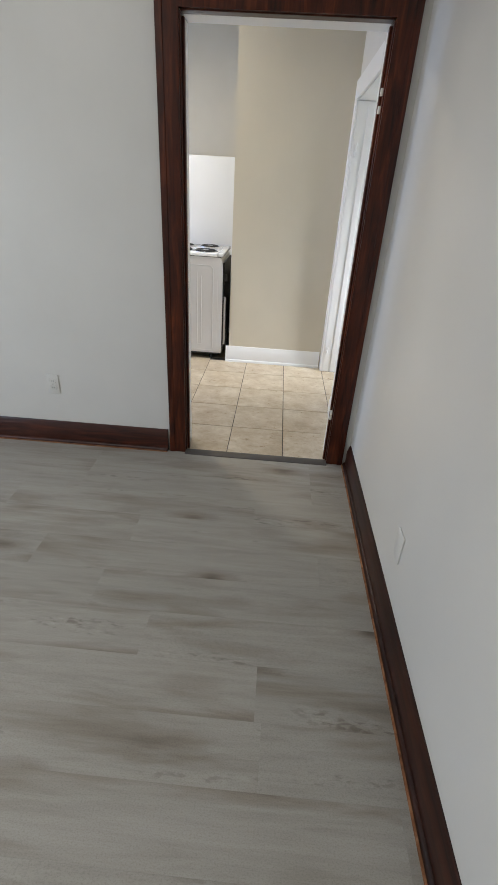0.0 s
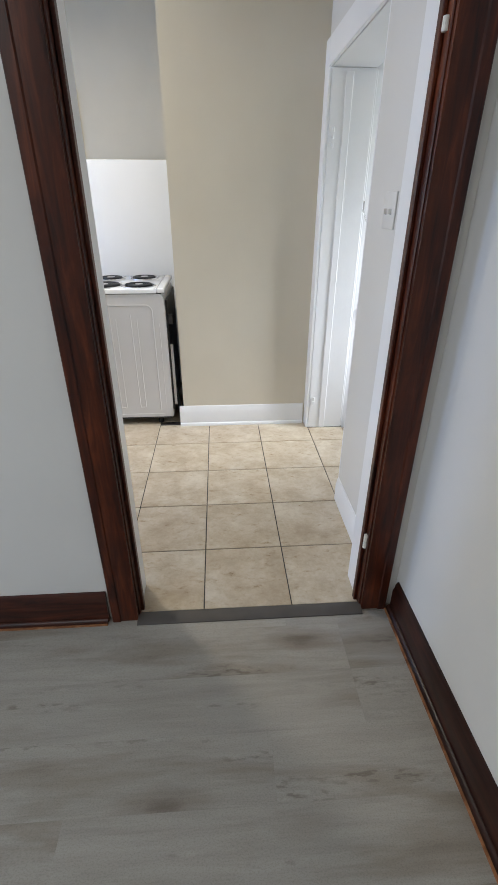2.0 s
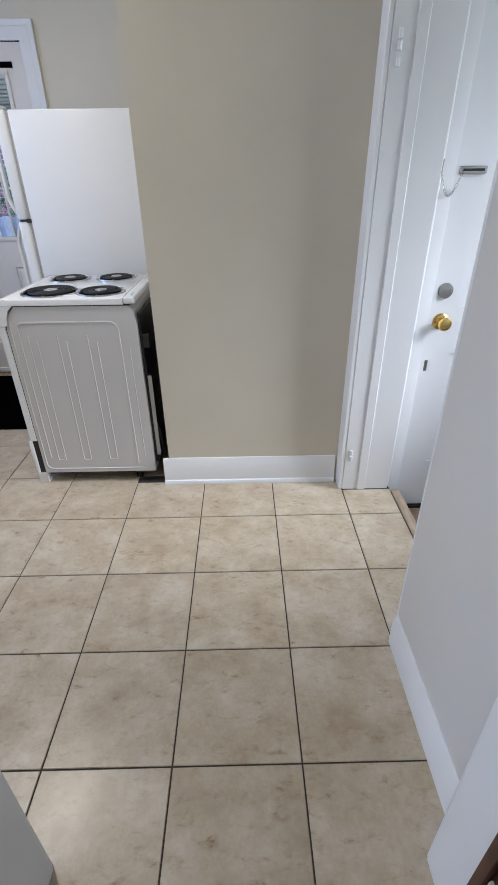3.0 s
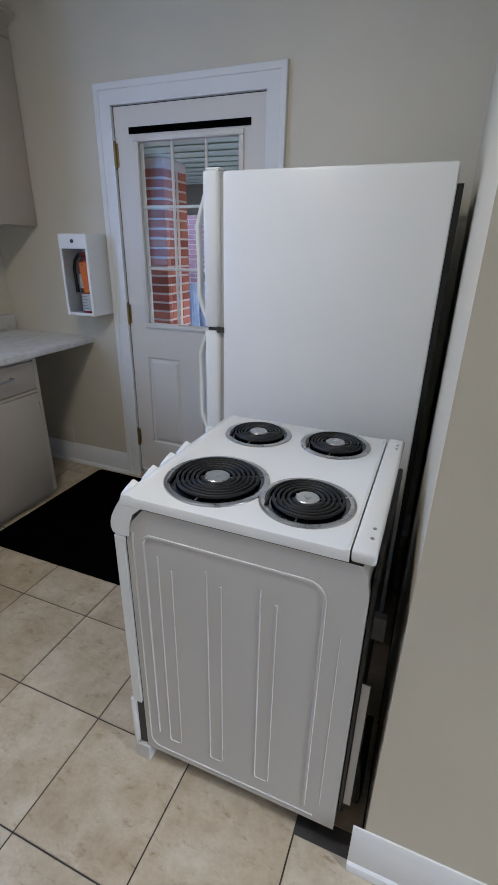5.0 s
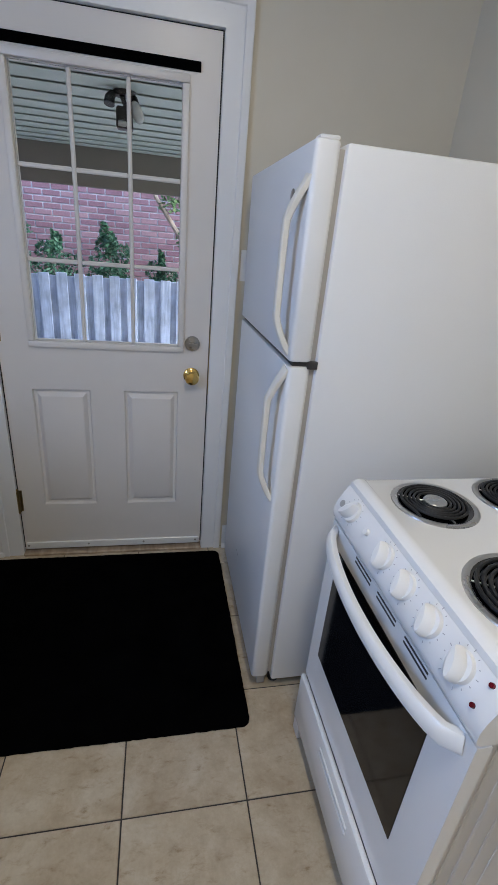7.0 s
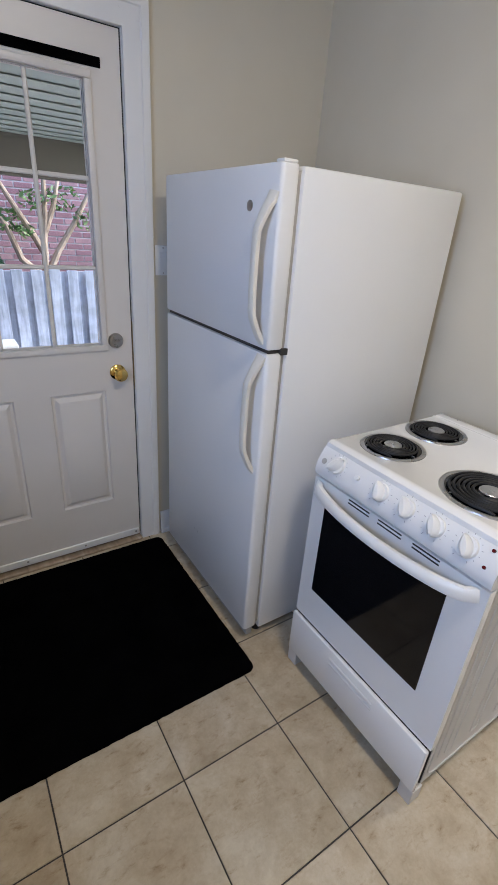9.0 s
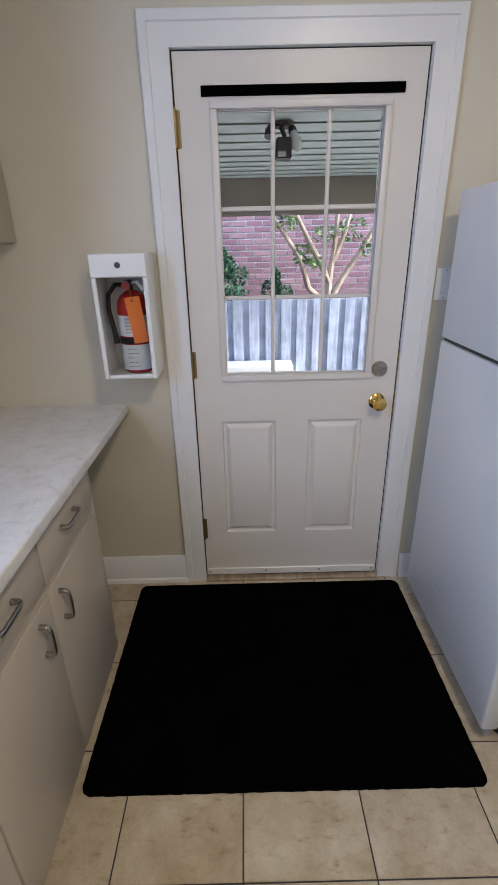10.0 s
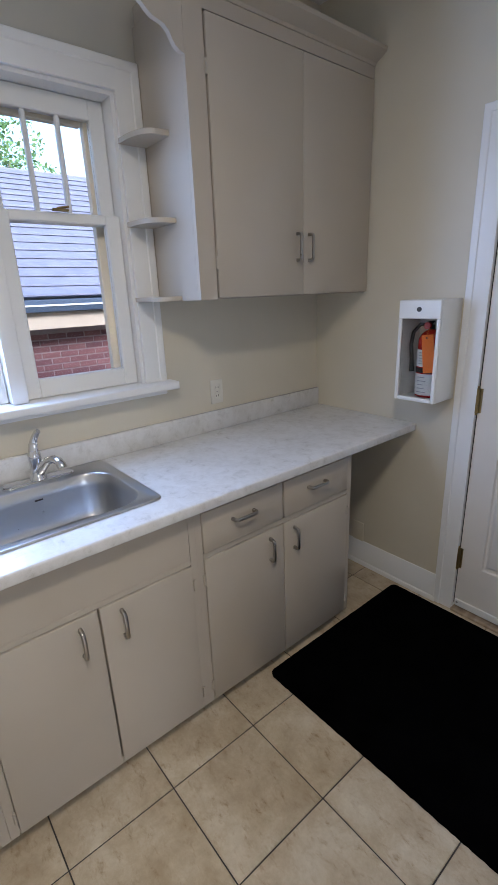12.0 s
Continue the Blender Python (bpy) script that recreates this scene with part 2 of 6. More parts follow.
M_NICKEL = paint("satin_nickel", (0.40, 0.38, 0.355), 0.28, 1.0, vary=0.05, relief=0.0)
M_BRASS = paint("polished_brass", (0.74, 0.50, 0.16), 0.14, 1.0, vary=0.04, relief=0.0)
M_OLDBRASS = paint("aged_brass", (0.33, 0.24, 0.11), 0.42, 1.0, vary=0.2, relief=0.1)
M_RED = paint("fire_red_enamel", (0.42, 0.012, 0.010), 0.22, vary=0.08, relief=0.0, coat=0.4)
M_ORANGE = paint("orange_card", (0.80, 0.17, 0.01), 0.6, vary=0.05, relief=0.0)
M_PAPER = paint("white_label", (0.70, 0.69, 0.66), 0.55, vary=0.05, relief=0.0)
M_INK = paint("grey_print", (0.36, 0.36, 0.37), 0.6, vary=0.0, relief=0.0)
M_REDLENS = paint("red_lens", (0.10, 0.004, 0.008), 0.15, relief=0.0)
M_STRIP = paint("dark_vinyl_strip", (0.080, 0.070, 0.061), 0.5, vary=0.12, scale=12, fine=90)
M_GROUT = paint("dark_grout", (0.064, 0.057, 0.051), 0.9, vary=0.3, scale=15, fine=200, relief=0.5)
M_SUB = paint("subfloor", (0.16, 0.15, 0.14), 0.8)
M_CONC = paint("concrete", (0.48, 0.47, 0.45), 0.85, vary=0.15, fine=40, relief=0.4, depth=0.004)
M_GRASS = paint("grass_ground", (0.055, 0.085, 0.03), 0.9, vary=0.4, scale=3, fine=60, relief=0.9, depth=0.02)
M_SOFFIT = paint("pale_vinyl_soffit", (0.56, 0.62, 0.57), 0.5, vary=0.04)
M_BEAM = paint("taupe_aluminium", (0.20, 0.175, 0.15), 0.5, vary=0.06)
M_MORTAR = paint("pale_mortar", (0.74, 0.70, 0.73), 0.95, vary=0.12, fine=120, relief=0.4)
M_SHINGLE = paint("grey_shingle", (0.215, 0.22, 0.285), 0.85, vary=0.14, scale=5, fine=90, relief=0.6, depth=0.004)
M_GUTTER = paint("blue_grey_gutter", (0.09, 0.12, 0.17), 0.45)
M_TAN = paint("tan_fascia", (0.55, 0.44, 0.33), 0.6)
M_STORM = paint("cream_storm_frame", (0.78, 0.69, 0.55), 0.5, vary=0.05)
M_PLANK = plank_material()
M_TILE = tile_material()
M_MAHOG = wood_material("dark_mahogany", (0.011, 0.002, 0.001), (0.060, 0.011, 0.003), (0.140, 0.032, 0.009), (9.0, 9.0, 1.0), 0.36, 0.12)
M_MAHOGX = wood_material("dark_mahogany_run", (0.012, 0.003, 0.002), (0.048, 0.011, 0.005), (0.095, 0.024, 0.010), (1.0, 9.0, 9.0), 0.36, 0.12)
# the same stain, darkened: the east run's shade is put into this colour
M_MAHOGY_SHADE = wood_material("dark_mahogany_side_shaded", (0.009, 0.003, 0.002), (0.030, 0.009, 0.005), (0.060, 0.018, 0.009), (9.0, 1.0, 9.0), 0.36, 0.12)
M_RAWWOOD = wood_material("bare_orange_wood", (0.10, 0.035, 0.012), (0.26, 0.11, 0.045), (0.42, 0.22, 0.11), (5, 5, 5), 0.6, 0.0)
M_TANWOOD = wood_material("worn_tan_wood", (0.28, 0.20, 0.13), (0.42, 0.32, 0.22), (0.52, 0.42, 0.31), (6, 1, 6), 0.45, 0.1)
M_FENCE = wood_material("weathered_pale_fence", (0.34, 0.39, 0.51), (0.53, 0.59, 0.74), (0.66, 0.71, 0.83), (7, 7, 0.5), 0.8, 0.0)
M_BARK = wood_material("tan_bark", (0.36, 0.26, 0.19), (0.58, 0.45, 0.35), (0.70, 0.58, 0.48), (4, 4, 1), 0.85, 0.0)
M_MARBLE = marble_material()
M_BRICKP = brick_material("pink_brick", (0.34, 0.175, 0.205), (0.42, 0.23, 0.26), (0.50, 0.30, 0.32))
M_BRICKD = brick_material("plum_brick", (0.16, 0.065, 0.07), (0.21, 0.085, 0.085), (0.25, 0.11, 0.105))
M_MORTARP = paint("dusty_mortar", (0.50, 0.42, 0.41), 0.95, vary=0.12, fine=120, relief=0.4)
M_MORTARD = paint("dull_mortar", (0.34, 0.25, 0.25), 0.95, vary=0.12, fine=120, relief=0.4)
M_BRICKR = brick_material("red_brick", (0.22, 0.055, 0.035), (0.32, 0.085, 0.055), (0.38, 0.13, 0.085))
M_GLASS = glass_material("clear_glass")
M_ACRYL = glass_material("clear_acrylic", (0.97, 0.98, 0.98), 0.03)
M_LEAF = leaf_material("shrub_leaf", (0.03, 0.10, 0.055), (0.10, 0.24, 0.13))
M_LEAF2 = leaf_material("tree_leaf", (0.07, 0.16, 0.05), (0.20, 0.34, 0.11))
M_GLOW = glow_material("lamp_glass", (1.0, 0.88, 0.72), 0.8)
M_BULB = paint("frosted_bulb", (0.55, 0.56, 0.57), 0.25, relief=0.0)
M_DARKMETAL = paint("dark_bronze_metal", (0.035, 0.03, 0.028), 0.45, vary=0.1)


# ---- shape helpers ----
def bx(bm, x0, x1, y0, y1, z0, z1, bev=0.0, seg=1, keep=None):
    """A box; bev rounds its edges, or only those for which keep(a, b) holds."""
    c = Vector(((x0 + x1) / 2, (y0 + y1) / 2, (z0 + z1) / 2))
    made = bmesh.ops.create_cube(bm, size=1, matrix=Matrix.Translation(c) @ Matrix.Diagonal((x1 - x0, y1 - y0, z1 - z0, 1)))
    if bev:
        edges = {e for v in made["verts"] for e in v.link_edges}
        if keep:
            edges = {e for e in edges if keep(e.verts[0].co, e.verts[1].co)}
        bmesh.ops.bevel(bm, geom=list(edges), offset=bev, segments=seg, affect='EDGES', profile=0.5)
    return bm


def cyl(bm, a, b, r0, r1=None, n=16):
    a, b = Vector(a), Vector(b)
    turn = (b - a).to_track_quat('Z', 'Y').to_matrix().to_4x4()
    bmesh.ops.create_cone(bm, cap_ends=True, segments=n, radius1=r0, radius2=r0 if r1 is None else r1, depth=(b - a).length,
                          matrix=Matrix.Translation((a + b) / 2) @ turn)
    return bm


def ball(bm, c, r, squash=(1, 1, 1), u=14, v=8):
    bmesh.ops.create_uvsphere(bm, u_segments=u, v_segments=v, radius=r, matrix=Matrix.Translation(c) @ Matrix.Diagonal((*squash, 1)))
    return bm


def tube(bm, pts, r, n=8, flat=1.0):
    """A round bar along a line of points; r is one radius or one for each point."""
    pts = [Vector(p) for p in pts]
    rs = r if isinstance(r, (list, tuple)) else [r] * len(pts)
    rings, side = [], None
    for i, p in enumerate(pts):
        d = (pts[min(i + 1, len(pts) - 1)] - pts[max(i - 1, 0)]).normalized()
        if side is None:
            side = d.orthogonal().normalized()
        side = (side - d * side.dot(d)).normalized()
        up = d.cross(side)
        rings.append([bm.verts.new(p + (side * math.cos(a) + up * math.sin(a) * flat) * rs[i])
                      for a in (2 * math.pi * k / n for k in range(n))])
    for a, b in zip(rings, rings[1:]):
        for k in range(n):
            bm.faces.new((a[k], a[(k + 1) % n], b[(k + 1) % n], b[k]))
    bm.faces.new(rings[0][::-1])
    bm.faces.new(rings[-1])
    return bm


def strap(bm, pts, wide, thick, across, n=12):
    """A flat band along a line of points, oval in section: wide along the way across, thick the other way (one value or one for each point)."""
    pts, across = [Vector(p) for p in pts], Vector(across)
    ws = wide if isinstance(wide, list) else [wide] * len(pts)
    ts = thick if isinstance(thick, list) else [thick] * len(pts)
    rings = []
    for i, p in enumerate(pts):
        d = (pts[min(i + 1, len(pts) - 1)] - pts[max(i - 1, 0)]).normalized()
        u = (across - d * across.dot(d)).normalized()
        v = d.cross(u)
        ring = []
        for k in range(n):
            a = 2 * math.pi * k / n
            c, q = math.cos(a), math.sin(a)
            ring.append(bm.verts.new(p + u * ws[i] * math.copysign(abs(c) ** 0.6, c) + v * ts[i] * math.copysign(abs(q) ** 0.6, q)))
        rings.append(ring)
    for a, b in zip(rings, rings[1:]):
        for k in range(n):
            bm.faces.new((a[k], a[(k + 1) % n], b[(k + 1) % n], b[k]))
    bm.faces.new(rings[0][::-1])
    bm.faces.new(rings[-1])
    return bm


def prism(bm, pts, axis, lo, hi):
    """A flat outline of two coordinates, drawn out along an axis."""
    def at(p, v):
        return {'x': (v, *p), 'y': (p[0], v, p[1]), 'z': (*p, v)}[axis]
    a = [bm.verts.new(at(p, lo)) for p in pts]
    b = [bm.verts.new(at(p, hi)) for p in pts]
    for k in range(len(pts)):
        n = (k + 1) % len(pts)
        bm.faces.new((a[k], a[n], b[n], b[k]))
    bm.faces.new(a[::-1])
    bm.faces.new(b)
    bmesh.ops.recalc_face_normals(bm, faces=bm.faces[:])
    return bm


def lathe(bm, profile, m, n=32):
    """Turns pairs of radius and height about the z axis of the pose m."""
    rings = [[bm.verts.new(m @ Vector((max(r, 1e-4) * math.cos(2 * math.pi * k / n), max(r, 1e-4) * math.sin(2 * math.pi * k / n), z)))
              for k in range(n)] for r, z in profile]
    for a, b in zip(rings, rings[1:]):
        for k in range(n):
            bm.faces.new((a[k], a[(k + 1) % n], b[(k + 1) % n], b[k]))
    bmesh.ops.recalc_face_normals(bm, faces=bm.faces[:])
    return bm


def rounded(x0, x1, y0, y1, r, n=6):
    pts = []
    for cx, cy, a0 in ((x1 - r, y1 - r, 0), (x0 + r, y1 - r, 90), (x0 + r, y0 + r, 180), (x1 - r, y0 + r, 270)):
        pts += [(cx + r * math.cos(radians(a0 + 90 * k / n)), cy + r * math.sin(radians(a0 + 90 * k / n))) for k in range(n + 1)]
    return pts


ORIGIN = {}


def mesh_of(name, bm, material, smooth=None):
    me = bpy.data.meshes.new(name)
    bmesh.ops.recalc_face_normals(bm, faces=bm.faces[:])
    bm.to_mesh(me)
    bm.free()
    me.materials.append(material)
    if smooth:
        me.polygons.foreach_set("use_smooth", [True] * len(me.polygons))
        me.set_sharp_from_angle(angle=radians(smooth))
    return me


def thing(name, base, label, category, group=""):
    """An Empty at the base of a thing, for its parts."""
    ob = new(name)
    ob.empty_display_size = 0.1
    ob.location = base
    ORIGIN[ob.name] = Vector(base)
    return tagged(ob, label, category, group)


def part(name, bm, material, parent, label="", smooth=35):
    o = ORIGIN[parent.name]
    bmesh.ops.translate(bm, verts=bm.verts[:], vec=-o)
    ob = new(name, mesh_of(name, bm, material, smooth))
    ob.parent = parent
    ORIGIN[ob.name] = o
    return tagged(ob, label)


def solo(name, bm, material, label="", category="", kind="", group="", base=None, smooth=35):
    """A thing or a piece of the setting that is one mesh."""
    o = Vector(base) if base else Vector((0, 0, 0))
    bmesh.ops.translate(bm, verts=bm.verts[:], vec=-o)
    ob = new(name, mesh_of(name, bm, material, smooth))
    ob.location = o
    ORIGIN[ob.name] = o
    return tagged(ob, label, category, group, kind)


def piece(name, mesh, parent, at):
    """One of many alike pieces, sharing its mesh."""
    ob = new(name, mesh)
    ob.parent = parent
    ob.location = Vector(at) - ORIGIN[parent.name]
    return ob


def B():
    return bmesh.new()


# ---- the plan ----
T = 0.34
CEIL = 2.75
XW, XE = -2.79, -0.17          # kitchen: west wall, east wall beside the stove
YN = 2.86                      # kitchen: back wall
YD, YL = -0.215, -0.357        # wall between kitchen and living room
XS = 0.68                      # short wall beside the doorway
XR = 0.728                     # living room: east wall

# ---- walls, floors and ceiling ----
bm = B()
bx(bm, -3.45, -0.262, YL, YD, -0.02, CEIL)
bx(bm, 0.619, 0.905, YL, YD, -0.02, CEIL)
bx(bm, -0.262, 0.619, YL, YD, 2.022, CEIL)
solo("wall_between", bm, M_LIVING, "painted wall with the open doorway between the rooms", "wall", "structure")
# the kitchen side of that wall has the kitchen's paint
bm = B()
bx(bm, XW, -0.262, YD, YD + 0.006, -0.02, CEIL)
bx(bm, 0.619, XS, YD, YD + 0.006, -0.02, CEIL)
bx(bm, -0.262, 0.619, YD, YD + 0.006, 2.022, CEIL)
solo("wall_between_kitchen_face", bm, M_KITCHEN, "beige painted kitchen face of the doorway wall", "wall", "structure")
bm = B()
bx(bm, XR, 0.905, -5.0, YL, -0.02, CEIL)
solo("wall_living_east", bm, M_LIVING, "plain off-white painted living room wall", "wall", "structure")
bm = B()
bx(bm, -3.45, 0.905, -5.14, -5.0, -0.02, CEIL)
solo("wall_living_south", bm, M_LIVING, "plain off-white painted living room wall", "wall", "structure")
bm = B()
bx(bm, -3.6, -3.45, -5.14, -3.5, -0.02, CEIL)
bx(bm, -3.6, -3.45, -1.7, YL, -0.02, CEIL)
bx(bm, -3.6, -3.45, -3.5, -1.7, -0.02, 0.8)
bx(bm, -3.6, -3.45, -3.5, -1.7, 2.2, CEIL)
solo("wall_living_west", bm, M_LIVING, "off-white living room wall with a window opening", "wall", "structure")
bm = B()
bx(bm, XS, 0.905, YD + 0.006, 0.355, -0.02, CEIL)
bx(bm, XS, 0.905, 0.355, 1.232, 1.985, CEIL)
bx(bm, XS, 0.905, 1.232, 1.305, -0.02, CEIL)
solo("wall_stub", bm, M_LIVING, "short pale grey wall with the opening to the side landing", "wall", "structure")
bm = B()
bx(bm, XE, 0.905, 1.305, 1.42, -0.02, CEIL)
bx(bm, XE, -0.05, 1.42, YN, -0.02, CEIL)
solo("wall_kitchen_east", bm, M_KITCHEN, "beige painted wall that turns behind the stove", "wall", "structure")
bm = B()
for x0, x1, z0, z1 in ((XW - 0.16, -1.90, -0.1, CEIL), (-1.035, -0.05, -0.1, CEIL), (-1.90, -1.035, 2.062, CEIL)):
    bx(bm, x0, x1, YN, YN + 0.14, z0, z1)
solo("wall_north", bm, M_KITCHEN, "beige painted back wall around the outside door", "wall", "structure")
W0, W1, W2, W3, WZ0, WZ1 = 0.80, 1.27, 1.325, 1.795, 1.165, 2.215
bm = B()
bx(bm, XW - 0.16, XW, YD, W0, -0.1, CEIL)
bx(bm, XW - 0.16, XW, W3, YN, -0.1, CEIL)
bx(bm, XW - 0.16, XW, W0, W3, -0.1, WZ0)
bx(bm, XW - 0.16, XW, W0, W3, WZ1, CEIL)
solo("wall_west", bm, M_KITCHEN, "beige painted kitchen wall with the twin window", "wall", "structure")
bm = B()
bx(bm, 0.905, 1.005, 1.292, 1.42, -0.3, CEIL)
bx(bm, 1.845, 2.3, 1.292, 1.42, -0.3, CEIL)
bx(bm, 1.005, 1.845, 1.292, 1.42, 1.875, CEIL)
bx(bm, 0.905, 2.3, 0.12, 0.22, -0.3, CEIL)
# east side: unseen opening, added for the landing's fill lamp
bx(bm, 2.2, 2.3, 0.22, 0.45, -0.3, CEIL)
bx(bm, 2.2, 2.3, 1.05, 1.292, -0.3, CEIL)
bx(bm, 2.2, 2.3, 0.45, 1.05, -0.3, 1.0)
bx(bm, 2.2, 2.3, 0.45, 1.05, 2.0, CEIL)
solo("wall_landing", bm, M_TRIM, "white painted walls round the side landing", "wall", "structure")
bm = B()
bx(bm, -3.6, 2.3, -5.14, YN + 0.14, CEIL, CEIL + 0.12)
solo("ceiling", bm, M_CEIL, "plain white painted ceiling", "ceiling", "structure")

bm = B()
bx(bm, -3.45, XR, -5.0, -0.345, -0.06, -0.012)
floor_living = solo("floor_living", bm, M_SUB, "grey oak vinyl plank floor", "floor", "structure")
bm = B()
bx(bm, XW, 0.915, -0.345, YN + 0.02, -0.06, -0.0035)
floor_kitchen = solo("floor_kitchen", bm, M_GROUT, "cream stone-look ceramic tile floor with dark joints", "floor", "structure")
bm = B()
bx(bm, 0.915, 2.2, 0.22, 1.40, -0.24, -0.18)
solo("floor_landing", bm, M_TANWOOD, "worn tan floor of the sunken side landing", "floor", "structure")
bm = B()
bx(bm, 0.917, 0.962, 0.357, 1.20, -0.17, 0.002, 0.008, 2)
solo("step_nosing", bm, M_TANWOOD, "worn tan wooden nosing at the tile edge", "trim", "structure")

# the strip between planks and tiles
bm = B()
prism(bm, [(-0.402, -0.01), (-0.400, 0.004), (-0.390, 0.010), (-0.36, 0.012), (-0.346, 0.008), (-0.344, -0.01)], 'x', -0.244, 0.600)
solo("threshold", bm, M_STRIP, "dark grey vinyl transition strip in the doorway", "threshold", "structure")


# ---- trim ----
def casing_profile(w, d):
    """Cross-section of a flat board with a raised outer band."""
    return [(0, 0), (0, d * 0.75), (w * 0.06, d * 0.8), (w * 0.66, d * 0.8), (w * 0.70, d), (w * 0.97, d), (w, d * 0.9), (w, 0)]


def casing_round(x0, x1, z0, z1, face, w, d, sign=-1):
    """A mitred casing round an opening in a wall of constant y (or of constant x, by turning it)."""
    bm = B()
    prof = casing_profile(w, d)
    stations = [[bm.verts.new(v) for v in ((x0 - a, face + sign * b, z0) for a, b in prof)],
                [bm.verts.new(v) for v in ((x0 - a, face + sign * b, z1 + a) for a, b in prof)],
                [bm.verts.new(v) for v in ((x1 + a, face + sign * b, z1 + a) for a, b in prof)],
                [bm.verts.new(v) for v in ((x1 + a, face + sign * b, z0) for a, b in prof)]]
    n = len(prof)
    for a, b in zip(stations, stations[1:]):
        for k in range(n):
            bm.faces.new((a[k], a[(k + 1) % n], b[(k + 1) % n], b[k]))
    bm.faces.new(stations[0])
    bm.faces.new(stations[-1][::-1])
    return bm


def base_run(name, axis, lo, hi, face, sign, height, thick, material, label, shoe=None, shoe_material=None):
    """A skirting along x or y whose back lies on the plane face; sign points into the room."""
    z = height
    prof = [(0, 0), (thick, 0), (thick, z * 0.72), (thick * 0.75, z * 0.78), (thick * 0.6, z * 0.92), (thick * 0.25, z), (0, z)]
    if shoe:
        prof = [(0, 0), (thick + shoe, 0), (thick + shoe, 0.008), (thick + shoe * 0.6, 0.018), (thick, 0.022)] + prof[2:]
    pts = [(face + sign * a, b) for a, b in prof]
    bm = prism(B(), pts, axis, lo, hi)
    return solo(name, bm, material, label, "baseboard", "structure", smooth=30)


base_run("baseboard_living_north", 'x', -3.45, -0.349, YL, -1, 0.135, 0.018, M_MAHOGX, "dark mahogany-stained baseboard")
# the east run takes the copy with shade in its colour
base_run("baseboard_living_east", 'y', -5.0, YL - 0.022, XR, -1, 0.135, 0.018, M_MAHOGY_SHADE, "dark mahogany-stained baseboard")
for nm, ax, lo, hi, face, m_dark in (("shoe_living_north", 'x', -3.45, -0.352, YL - 0.0185, M_MAHOGX), ("shoe_living_east", 'y', -5.0, YL - 0.02, XR - 0.0185, M_MAHOGY_SHADE)):
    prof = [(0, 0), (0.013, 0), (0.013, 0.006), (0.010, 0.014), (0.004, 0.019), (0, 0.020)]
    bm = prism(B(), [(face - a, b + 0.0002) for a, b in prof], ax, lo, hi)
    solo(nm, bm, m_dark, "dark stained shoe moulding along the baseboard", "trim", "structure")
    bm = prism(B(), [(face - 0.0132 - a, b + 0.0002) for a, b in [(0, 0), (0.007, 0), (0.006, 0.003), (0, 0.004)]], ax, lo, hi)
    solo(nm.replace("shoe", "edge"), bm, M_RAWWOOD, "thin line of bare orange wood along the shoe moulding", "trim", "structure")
base_run("baseboard_east_end", 'x', XE - 0.028, 0.652, 1.305, -1, 0.142, 0.016, M_TRIM, "white painted moulded baseboard", 0.012)
base_run("baseboard_stub", 'y', YD + 0.03, 0.357, XS, -1, 0.13, 0.013, M_TRIM, "white painted baseboard on the short wall")
base_run("baseboard_north_west", 'x', XW, -1.962, YN, -1, 0.140, 0.016, M_TRIM, "white painted moulded baseboard", 0.012)
base_run("baseboard_north_east", 'x', -0.952, XE, YN, -1, 0.12, 0.014, M_TRIM, "white painted moulded baseboard", 0.012)

# brown casing of the doorway, living room side, with its lining and the white kitchen side
doorway = thing("doorway_1", (0.18, -0.36, 0), "doorway trimmed in dark mahogany casing, white beyond", "doorway")
tagged(doorway, kind="structure")
OX0, OX1, OZ = -0.238, 0.595, 1.998
part("casing", casing_round(OX0 - 0.005, OX1 + 0.005, 0.0, OZ + 0.005, YL, 0.093, 0.024), M_MAHOG, doorway, "dark mahogany casing")
for nm, x0, x1 in (("lining_west", OX0 - 0.022, OX0), ("lining_east", OX1, OX1 + 0.022)):
    bm = bx(B(), x0, x1, YL - 0.003, -0.308, 0.0, OZ, 0.002)
    part(nm, bm, M_MAHOG, doorway)
    bm = bx(B(), x0, x1, -0.307, YD + 0.018, 0.0, OZ, 0.002)
    part("white_lining", bm, M_TRIM, doorway, "white painted door lining")
    s = 1 if x1 == OX0 else -1
    a, b = (x1, x1 + 0.011) if s > 0 else (x0 - 0.011, x0)
    bm = bx(B(), a, b, -0.330, -0.307, 0.0, OZ - 0.011, 0.002)
    part("door_stop", bm, M_MAHOG, doorway)
bm = bx(B(), OX0, OX1, YL - 0.003, -0.308, OZ, OZ + 0.022, 0.002)
part("lining_head", bm, M_MAHOGX, doorway)
bm = bx(B(), OX0, OX1, -0.307, YD + 0.018, OZ, OZ + 0.022, 0.002)
part("white_lining_head", bm, M_TRIM, doorway, "white painted lining")
bm = bx(B(), OX1 + 0.002, OX1 + 0.074, YD + 0.006, YD + 0.024, 0.0, OZ + 0.09, 0.004, 2)
part("white_casing", bm, M_TRIM, doorway, "white painted casing")
bm = bx(B(), OX0 - 0.092, OX0 - 0.002, YD + 0.006, YD + 0.024, 0.0, OZ + 0.09, 0.004, 2)
part("white_casing", bm, M_TRIM, doorway, "white painted casing")
bm = bx(B(), OX0 - 0.001, OX1 + 0.001, YD + 0.006, YD + 0.024, OZ + 0.003, OZ + 0.09, 0.004, 2)
part("white_casing_head", bm, M_TRIM, doorway, "white painted casing")
